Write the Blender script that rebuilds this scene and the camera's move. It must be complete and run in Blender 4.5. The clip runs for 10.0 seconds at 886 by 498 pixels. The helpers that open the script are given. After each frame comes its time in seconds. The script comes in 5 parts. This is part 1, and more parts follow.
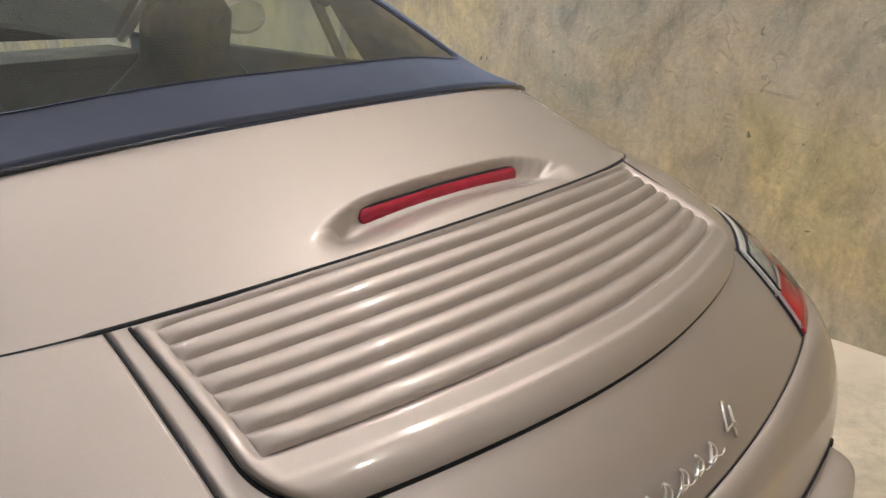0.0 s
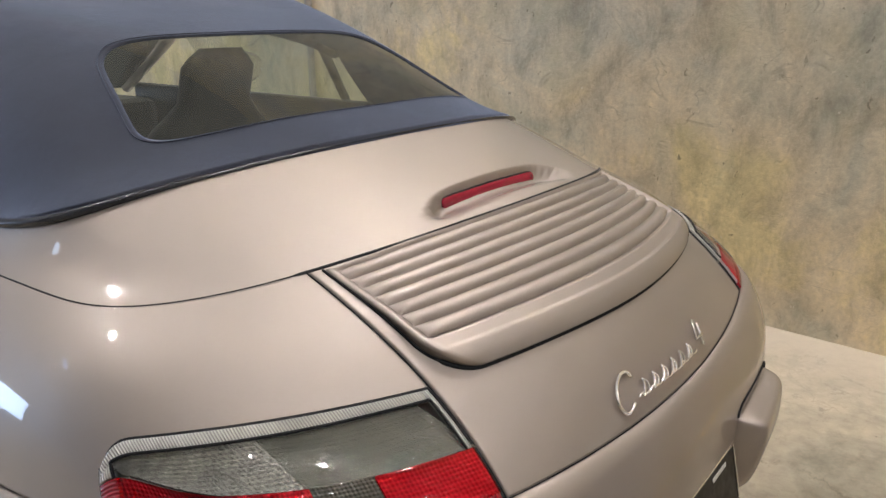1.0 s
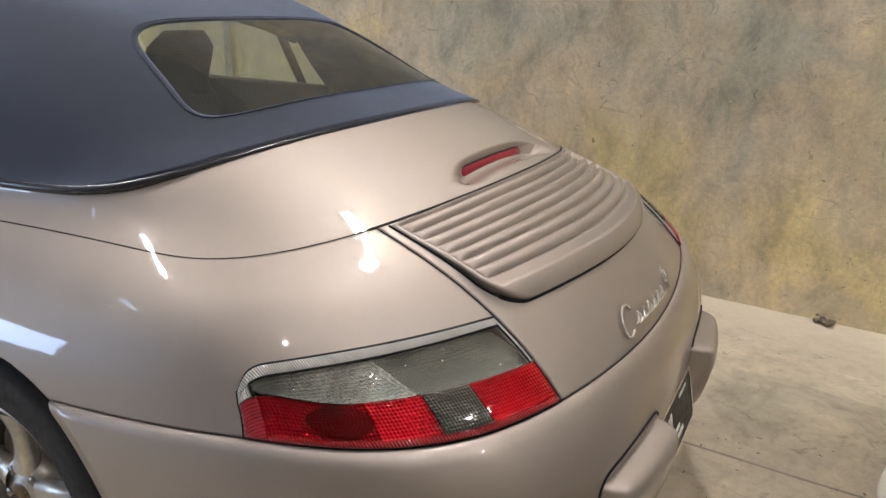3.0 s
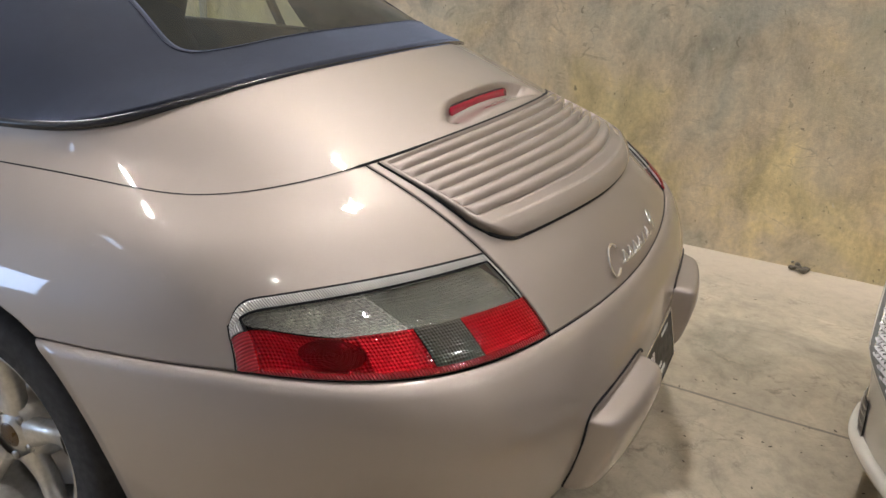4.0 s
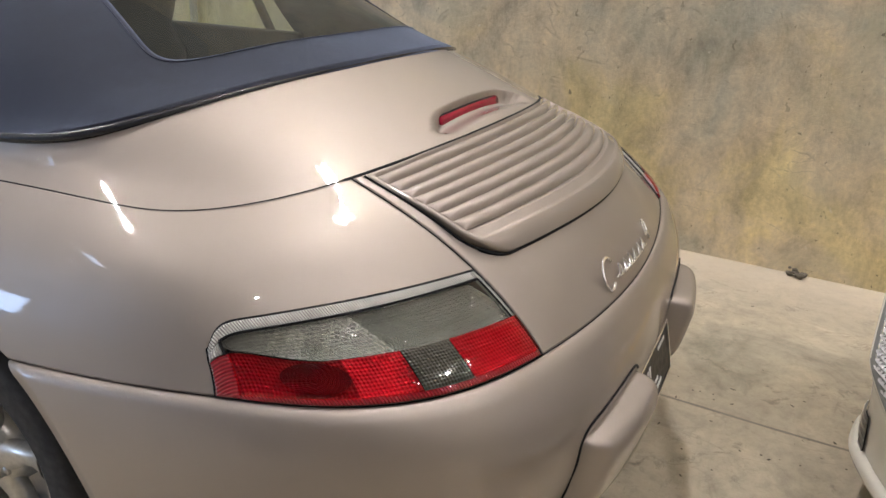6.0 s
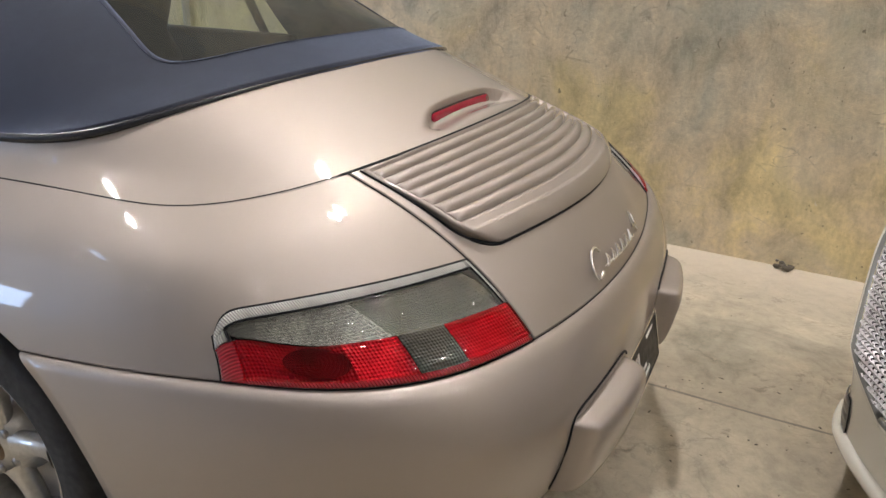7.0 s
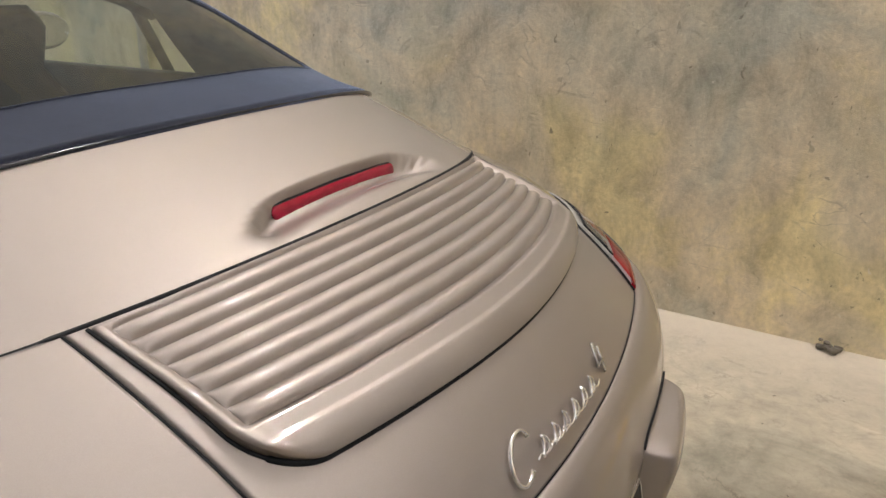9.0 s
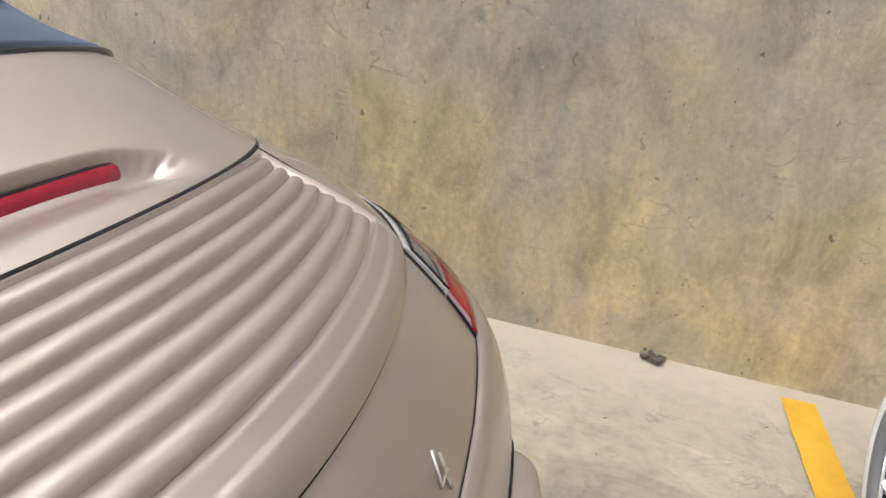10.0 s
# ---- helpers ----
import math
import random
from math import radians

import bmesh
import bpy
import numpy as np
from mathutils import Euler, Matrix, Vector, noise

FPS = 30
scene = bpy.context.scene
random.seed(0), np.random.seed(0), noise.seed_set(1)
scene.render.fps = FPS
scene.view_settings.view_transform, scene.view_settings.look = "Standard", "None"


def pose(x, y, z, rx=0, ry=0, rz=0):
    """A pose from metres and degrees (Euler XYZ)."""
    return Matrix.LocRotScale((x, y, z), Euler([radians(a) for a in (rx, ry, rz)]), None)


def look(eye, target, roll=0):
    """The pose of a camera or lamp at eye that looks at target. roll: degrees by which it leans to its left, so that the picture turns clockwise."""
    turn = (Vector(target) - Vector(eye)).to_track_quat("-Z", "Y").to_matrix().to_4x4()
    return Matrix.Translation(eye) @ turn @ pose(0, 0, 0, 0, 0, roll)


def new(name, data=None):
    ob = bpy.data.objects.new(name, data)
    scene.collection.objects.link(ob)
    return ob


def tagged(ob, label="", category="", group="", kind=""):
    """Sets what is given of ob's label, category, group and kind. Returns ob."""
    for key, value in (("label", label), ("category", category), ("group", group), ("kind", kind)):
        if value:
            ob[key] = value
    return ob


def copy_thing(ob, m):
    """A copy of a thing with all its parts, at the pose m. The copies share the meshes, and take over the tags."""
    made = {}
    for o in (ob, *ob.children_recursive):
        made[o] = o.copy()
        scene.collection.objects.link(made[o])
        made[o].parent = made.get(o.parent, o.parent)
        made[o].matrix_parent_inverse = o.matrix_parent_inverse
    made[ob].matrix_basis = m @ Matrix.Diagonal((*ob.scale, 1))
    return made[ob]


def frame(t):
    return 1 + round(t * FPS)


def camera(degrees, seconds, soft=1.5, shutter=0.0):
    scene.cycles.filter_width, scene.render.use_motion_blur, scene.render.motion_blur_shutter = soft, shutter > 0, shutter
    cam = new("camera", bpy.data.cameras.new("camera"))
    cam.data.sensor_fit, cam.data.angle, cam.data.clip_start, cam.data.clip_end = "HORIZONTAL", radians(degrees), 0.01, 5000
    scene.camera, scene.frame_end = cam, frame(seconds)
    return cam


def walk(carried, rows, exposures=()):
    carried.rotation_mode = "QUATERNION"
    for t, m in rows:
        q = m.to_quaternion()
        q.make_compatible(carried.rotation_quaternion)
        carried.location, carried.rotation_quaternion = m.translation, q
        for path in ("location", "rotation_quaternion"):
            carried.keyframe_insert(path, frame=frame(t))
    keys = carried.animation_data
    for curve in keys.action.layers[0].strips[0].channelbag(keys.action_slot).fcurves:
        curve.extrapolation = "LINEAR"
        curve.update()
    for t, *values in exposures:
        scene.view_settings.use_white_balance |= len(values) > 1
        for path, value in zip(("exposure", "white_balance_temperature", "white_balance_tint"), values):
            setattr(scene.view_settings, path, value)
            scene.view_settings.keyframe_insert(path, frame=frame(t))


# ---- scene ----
from mathutils.bvhtree import BVHTree

cam = camera(61.7, 10.0)
PATH = [
    (0, (-0.72, -0.68, 1.206), (0.626, 0.616, 0.495), 0.0),
    (0.5, (-0.974, -0.798, 1.21), (0.422, 0.468, 0.541), 0.3),
    (1, (-1.182, -0.799, 1.238), (0.317, 0.38, 0.636), -0.5),
    (1.5, (-1.398, -0.706, 1.24), (0.217, 0.331, 0.677), -1.8),
    (2, (-1.49, -0.696, 1.256), (0.184, 0.248, 0.703), -1.5),
    (2.5, (-1.48, -0.682, 1.267), (0.212, 0.23, 0.715), -0.1),
    (3, (-1.54, -0.678, 1.252), (0.14, 0.206, 0.622), 1.6),
    (3.2, (-1.577, -0.686, 1.246), (0.097, 0.181, 0.576), 2.0),
    (4.3, (-1.528, -0.654, 1.218), (0.145, 0.147, 0.47), 2.3),
    (4.5, (-1.504, -0.65, 1.222), (0.167, 0.152, 0.472), 2.3),
    (5, (-1.501, -0.637, 1.224), (0.171, 0.161, 0.472), 2.4),
    (6.5, (-1.527, -0.664, 1.233), (0.156, 0.128, 0.499), 2.0),
    (7, (-1.558, -0.675, 1.231), (0.13, 0.107, 0.497), 1.7),
    (7.5, (-1.548, -0.69, 1.207), (0.137, 0.098, 0.472), 1.5),
    (8, (-1.35, -0.7, 1.202), (0.333, 0.082, 0.457), 1.3),
    (8.5, (-1.055, -0.708, 1.21), (0.577, 0.222, 0.524), 3.9),
    (9, (-0.901, -0.643, 1.213), (0.765, 0.229, 0.53), 0.5),
    (9.5, (-0.736, -0.559, 1.165), (1.061, -0.05, 0.449), 2.0),
    (10, (-0.513, -0.489, 1.152), (1.317, -0.113, 0.438), 6.4),
]
walk(cam, [(t, look(eye, target, roll)) for t, eye, target, roll in PATH], [(0.0, 0.58, 6500, 10), (1.0, 0.58, 6500, 10), (2.5, 0.52, 6500, 10), (7.5, 0.58, 6500, 10), (9.0, 0.56, 6500, 10), (9.5, 0.60, 6450, 10), (10.0, 0.82, 6050, 10)])

# ---------------------------------------------------------------- light
world = bpy.data.worlds.new("world")
scene.world = world
world.use_nodes = True
wn = world.node_tree
sky = wn.nodes.new("ShaderNodeTexSky")
sky.sky_type = 'NISHITA'
sky.sun_disc = False
sky.sun_elevation = radians(40)
sky.sun_rotation = radians(200)
wn.links.new(sky.outputs[0], wn.nodes["Background"].inputs[0])
wn.nodes["Background"].inputs[1].default_value = 0.12

TUBE_POWER = 1440.0
DAYLIGHT = 560.0


def area(name, eye, target, sx, sy, power, colour):
    data = bpy.data.lights.new(name, 'AREA')
    data.shape, data.size, data.size_y = 'RECTANGLE', sx, sy
    data.energy, data.color = power, colour
    ob = new(name, data)
    ob.matrix_world = look(eye, target)
    return ob


# daylight in the open garage door, ahead of the car and across from it
area("daylight", (-11.2, 16.95, 1.5), (-11.2, 0, 1.5), 8.0, 2.8, DAYLIGHT, (0.46, 0.64, 1.0))


# sky light in the opening of the roof light
area("skylight_glow", (-5.2, 7.0, 6.15), (-5.2, 7.001, 0), 1.3, 0.5, 10.0, (0.55, 0.72, 1.0))


# ---------------------------------------------------------------- materials
def nodes_of(name):
    m = bpy.data.materials.new(name)
    m.use_nodes = True
    nt = m.node_tree
    return m, nt, nt.nodes["Principled BSDF"]


def add(nt, kind, **vals):
    n = nt.nodes.new(kind)
    for k, v in vals.items():
        n.inputs[k].default_value = v
    return n


def noise_tex(nt, scale, detail=4, rough=0.55, coords="Object", stretch=None, distort=0.0):
    tc = nt.nodes.new("ShaderNodeTexCoord")
    n = add(nt, "ShaderNodeTexNoise", Scale=scale, Detail=detail, Roughness=rough, Distortion=distort)
    if stretch:
        mp = nt.nodes.new("ShaderNodeMapping")
        mp.inputs["Scale"].default_value = stretch
        nt.links.new(tc.outputs[coords], mp.inputs[0])
        nt.links.new(mp.outputs[0], n.inputs["Vector"])
    else:
        nt.links.new(tc.outputs[coords], n.inputs["Vector"])
    return n


def ramp(nt, src, stops):
    r = nt.nodes.new("ShaderNodeValToRGB")
    e = r.color_ramp.elements
    while len(e) < len(stops):
        e.new(0.5)
    for el, (p, c) in zip(e, stops):
        el.position, el.color = p, (*c, 1) if len(c) == 3 else c
    nt.links.new(src, r.inputs[0])
    return r


def grey(v):
    return (v, v, v)


def mix(nt, kind, fac, a, b):
    n = nt.nodes.new("ShaderNodeMix")
    n.data_type, n.blend_type = 'RGBA', kind
    for sock, val in ((0, fac), (6, a), (7, b)):
        if isinstance(val, (int, float)):
            n.inputs[sock].default_value = val
        elif isinstance(val, tuple):
            n.inputs[sock].default_value = (*val, 1)
        else:
            nt.links.new(val, n.inputs[sock])
    return n.outputs[2]


def bump(nt, height, strength, distance, base=None):
    b = add(nt, "ShaderNodeBump", Strength=strength, Distance=distance)
    nt.links.new(height, b.inputs["Height"])
    if base is not None:
        nt.links.new(base.outputs[0], b.inputs["Normal"])
    return b


def plain(name, colour, rough=0.5, metal=0.0, coat=0.0, grain=0.0, grain_scale=60.0, spec=0.5):
    """A plain surface with slight two-scale variation of colour, gloss and relief."""
    m, nt, p = nodes_of(name)
    p.inputs["Metallic"].default_value = metal
    p.inputs["Specular IOR Level"].default_value = spec
    p.inputs["Coat Weight"].default_value = coat
    p.inputs["Coat Roughness"].default_value = 0.04
    n1, n2 = noise_tex(nt, grain_scale, 3), noise_tex(nt, grain_scale / 9, 3)
    c = ramp(nt, n2.outputs[0], [(0.3, tuple(v * 0.88 for v in colour)), (0.7, tuple(min(1, v * 1.1) for v in colour))])
    nt.links.new(c.outputs[0], p.inputs["Base Color"])
    r = ramp(nt, n1.outputs[0], [(0.3, grey(max(0.02, rough * 0.85))), (0.7, grey(min(1, rough * 1.15)))])
    nt.links.new(r.outputs[0], p.inputs["Roughness"])
    if grain:
        b = bump(nt, n1.outputs[0], 0.5, grain)
        nt.links.new(b.outputs[0], p.inputs["Normal"])
    return m


def car_paint(name, colour, metal, rough):
    m, nt, p = nodes_of(name)
    fl = noise_tex(nt, 2600, 1)
    big = noise_tex(nt, 3, 3)
    c1 = ramp(nt, fl.outputs[0], [(0.35, tuple(v * 0.9 for v in colour)), (0.68, tuple(v * 1.1 for v in colour))])
    c2 = ramp(nt, big.outputs[0], [(0.3, grey(0.96)), (0.7, grey(1.0))])
    nt.links.new(mix(nt, 'MULTIPLY', 1.0, c1.outputs[0], c2.outputs[0]), p.inputs["Base Color"])
    p.inputs["Metallic"].default_value = metal
    p.inputs["Roughness"].default_value = rough
    p.inputs["Coat Weight"].default_value = 1.0
    p.inputs["Coat Roughness"].default_value = 0.015
    peel = noise_tex(nt, 220, 2)
    b = bump(nt, peel.outputs[0], 0.05, 0.0004)
    nt.links.new(b.outputs[0], p.inputs["Coat Normal"])
    return m


def glass(name, tint, rough=0.0, ior=1.5, film=0.0):
    """Thin tinted pane: tinted see-through with a mirror-like surface by Fresnel, and a film for dust and reflected
    haze.
    """
    m, nt, p = nodes_of(name)
    nt.nodes.remove(p)
    tr, gl, fr = nt.nodes.new("ShaderNodeBsdfTransparent"), nt.nodes.new("ShaderNodeBsdfGlossy"), nt.nodes.new("ShaderNodeFresnel")
    tr.inputs[0].default_value = (*tint, 1)
    gl.inputs["Roughness"].default_value = rough
    fr.inputs[0].default_value = ior
    mx = nt.nodes.new("ShaderNodeMixShader")
    nt.links.new(fr.outputs[0], mx.inputs[0])
    clear = tr.outputs[0]
    if film:
        # even grey-green share: hazy reflection of the ceiling painted in, along with dirt
        haze_dust = nt.nodes.new("ShaderNodeBsdfDiffuse")
        haze_dust.inputs[0].default_value = (0.42, 0.44, 0.40, 1)
        cloud = ramp(nt, noise_tex(nt, 7, 4).outputs[0], [(0.3, grey(film * 0.75)), (0.7, grey(film * 1.25))])
        dm = nt.nodes.new("ShaderNodeMixShader")
        nt.links.new(cloud.outputs[0], dm.inputs[0])
        nt.links.new(clear, dm.inputs[1])
        nt.links.new(haze_dust.outputs[0], dm.inputs[2])
        clear = dm.outputs[0]
    nt.links.new(clear, mx.inputs[1])
    nt.links.new(gl.outputs[0], mx.inputs[2])
    nt.links.new(mx.outputs[0], nt.nodes["Material Output"].inputs[0])
    return m


def ribbed(name, colour, pitch, metal, rough, cross=False, depth=0.0005, facet=0.0, coat=0.0, along=0):
    """Moulded lens or reflector with fine ribs along its length or in a crossed pattern."""
    m, nt, p = nodes_of(name)
    uv = nt.nodes.new("ShaderNodeTexCoord")
    sep = nt.nodes.new("ShaderNodeSeparateXYZ")
    nt.links.new(uv.outputs["UV"], sep.inputs[0])
    def wave(sock):
        mul = nt.nodes.new("ShaderNodeMath")
        mul.operation = 'MULTIPLY'
        mul.inputs[1].default_value = 2 * math.pi / pitch
        nt.links.new(sock, mul.inputs[0])
        sn = nt.nodes.new("ShaderNodeMath")
        sn.operation = 'SINE'
        nt.links.new(mul.outputs[0], sn.inputs[0])
        return sn.outputs[0]
    h = wave(sep.outputs[along])
    if cross:
        ad = nt.nodes.new("ShaderNodeMath")
        ad.operation = 'ADD'
        nt.links.new(h, ad.inputs[0])
        nt.links.new(wave(sep.outputs[1]), ad.inputs[1])
        h = ad.outputs[0]
    b = bump(nt, h, 1.0, depth)
    if facet:
        wide = noise_tex(nt, 14, 2)
        b = bump(nt, wide.outputs[0], 1.0, facet, b)
    nt.links.new(b.outputs[0], p.inputs["Normal"])
    big = noise_tex(nt, 25, 3)
    c = ramp(nt, big.outputs[0], [(0.35, tuple(v * 0.75 for v in colour)), (0.65, colour)])
    # the ribs' light and dark lines are put into the colour, grooves darker
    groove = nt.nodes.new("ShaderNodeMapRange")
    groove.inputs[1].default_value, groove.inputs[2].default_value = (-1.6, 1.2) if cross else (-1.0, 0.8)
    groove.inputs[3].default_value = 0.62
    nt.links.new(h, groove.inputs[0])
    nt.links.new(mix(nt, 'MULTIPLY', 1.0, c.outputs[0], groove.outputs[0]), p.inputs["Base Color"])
    p.inputs["Metallic"].default_value, p.inputs["Roughness"].default_value = metal, rough
    p.inputs["Coat Weight"].default_value = coat
    p.inputs["Coat Roughness"].default_value = 0.03
    return m


def concrete(name, base, warm, cool, dark, scale, relief, drip=None, pits=True, marks=0.5, scratches=0.3, pale_from=None):
    """Cast concrete: sharp-edged blotches at three scales, trowel scratches, scuffs, pale specks, pores and relief."""
    m, nt, p = nodes_of(name)
    a = noise_tex(nt, 1.7 * scale, 8, 0.66, stretch=drip, distort=0.9)
    b2 = noise_tex(nt, 6.5 * scale, 9, 0.70, distort=0.7)
    c = noise_tex(nt, 26 * scale, 8, 0.75, distort=0.3)
    g = noise_tex(nt, 0.8 * scale, 4, 0.5)
    d = noise_tex(nt, 3.1 * scale, 10, 0.78, stretch=(1.0, 1.0, 0.5), distort=2.2)
    e = noise_tex(nt, 9.0 * scale, 6, 0.7, stretch=(1.0, 2.6, 0.35), distort=1.2)
    ca = ramp(nt, a.outputs[0], [(0.34, cool), (0.46, base), (0.54, base), (0.66, warm)])
    cg = ramp(nt, g.outputs[0], [(0.35, grey(0.86)), (0.65, grey(1.12))])
    cb = ramp(nt, b2.outputs[0], [(0.33, grey(0.72)), (0.46, grey(0.95)), (0.56, grey(1.02)), (0.68, grey(1.17))])
    cc = ramp(nt, c.outputs[0], [(0.34, grey(0.80)), (0.50, grey(1.0)), (0.68, grey(1.12))])
    col = mix(nt, 'MULTIPLY', 1.0, ca.outputs[0], cb.outputs[0])
    col = mix(nt, 'MULTIPLY', 1.0, col, cg.outputs[0])
    col = mix(nt, 'MULTIPLY', 0.85, col, cc.outputs[0])
    scuff = ramp(nt, d.outputs[0], [(0.635, grey(0.0)), (0.67, grey(marks * 0.8)), (0.75, grey(marks))])
    col = mix(nt, 'MIX', scuff.outputs[0], col, dark)
    streak = ramp(nt, e.outputs[0], [(0.28, grey(marks * 0.9)), (0.36, grey(0.0))])
    col = mix(nt, 'MIX', streak.outputs[0], col, dark)
    pale = ramp(nt, e.outputs[0], [(0.66, grey(0.0)), (0.74, grey(0.5))])
    col = mix(nt, 'MIX', pale.outputs[0], col, tuple(min(0.8, v * 1.35) for v in base))
    tcw = nt.nodes.new("ShaderNodeTexCoord")
    warp = nt.nodes.new("ShaderNodeVectorMath")
    warp.operation = 'MULTIPLY_ADD'
    warp.inputs[1].default_value = (0.35, 0.35, 0.35)
    nt.links.new(b2.outputs["Color"], warp.inputs[0])
    nt.links.new(tcw.outputs["Object"], warp.inputs[2])
    vc = add(nt, "ShaderNodeTexVoronoi", Scale=2.3 * scale)
    vc.feature = 'DISTANCE_TO_EDGE'
    nt.links.new(warp.outputs[0], vc.inputs["Vector"])
    line = ramp(nt, vc.outputs[0], [(0.0, grey(1.0)), (0.022, grey(0.0))])
    where = ramp(nt, d.outputs[0], [(0.50, grey(0.0)), (0.58, grey(marks * 1.3))])
    crack = mix(nt, 'MULTIPLY', 1.0, line.outputs[0], where.outputs[0])
    col = mix(nt, 'MIX', crack, col, tuple(v * 0.6 for v in dark))
    # hairline arcs and scratches left by the trowel
    for sc, st, lo, hi, mk in ((2.2, (1.0, 1.0, 1.6), 0.494, 0.506, b2), (5.0, (1.0, 0.55, 1.7), 0.490, 0.510, a), (9.0, (1.0, 1.6, 0.5), 0.488, 0.512, d)):
        h = noise_tex(nt, sc * scale, 5, 0.55, stretch=st, distort=0.6)
        arc = ramp(nt, h.outputs[0], [(lo, grey(0.0)), (0.5, grey(1.0)), (hi, grey(0.0))])
        on = ramp(nt, mk.outputs[0], [(0.50, grey(0.0)), (0.60, grey(scratches))])
        col = mix(nt, 'MIX', mix(nt, 'MULTIPLY', 1.0, arc.outputs[0], on.outputs[0]), col, tuple(v * 0.8 for v in dark))
    chips = add(nt, "ShaderNodeTexVoronoi", Scale=13 * scale)
    nt.links.new(warp.outputs[0], chips.inputs["Vector"])
    spot = ramp(nt, chips.outputs[0], [(0.05, grey(1.0)), (0.10, grey(0.0))])
    on = ramp(nt, d.outputs[0], [(0.50, grey(0.0)), (0.60, grey(scratches * 1.2))])
    col = mix(nt, 'MIX', mix(nt, 'MULTIPLY', 1.0, spot.outputs[0], on.outputs[0]), col, tuple(min(0.8, v * 1.3) for v in base))
    # paler along x from the given place on, with a wavering edge
    if pale_from is not None:
        tcd = nt.nodes.new("ShaderNodeTexCoord")
        sx = nt.nodes.new("ShaderNodeSeparateXYZ")
        nt.links.new(tcd.outputs["Object"], sx.inputs[0])
        wob = nt.nodes.new("ShaderNodeMath")
        wob.operation = 'MULTIPLY_ADD'
        wob.inputs[1].default_value = 0.5
        nt.links.new(a.outputs[0], wob.inputs[0])
        nt.links.new(sx.outputs[0], wob.inputs[2])
        band = nt.nodes.new("ShaderNodeMapRange")
        band.inputs[1].default_value, band.inputs[2].default_value = pale_from, pale_from + 0.45
        band.inputs[4].default_value = 0.6
        nt.links.new(wob.outputs[0], band.inputs[0])
        col = mix(nt, 'MIX', band.outputs[0], col, (0.60, 0.52, 0.41))
    nt.links.new(col, p.inputs["Base Color"])
    r = ramp(nt, b2.outputs[0], [(0.3, grey(0.60)), (0.7, grey(0.9))])
    nt.links.new(r.outputs[0], p.inputs["Roughness"])
    bb = bump(nt, b2.outputs[0], 0.6, relief * 2.2)
    bb = bump(nt, c.outputs[0], 0.6, relief, bb)
    bb = bump(nt, e.outputs[0], 0.4, relief, bb)
    if pits:
        tc = nt.nodes.new("ShaderNodeTexCoord")
        v = add(nt, "ShaderNodeTexVoronoi", Scale=20 * scale)
        nt.links.new(tc.outputs["Object"], v.inputs["Vector"])
        vr = ramp(nt, v.outputs[0], [(0.04, grey(0.0)), (0.13, grey(1.0))])
        bb = bump(nt, vr.outputs[0], 0.6, relief * 1.5, bb)
    nt.links.new(bb.outputs[0], p.inputs["Normal"])
    return m


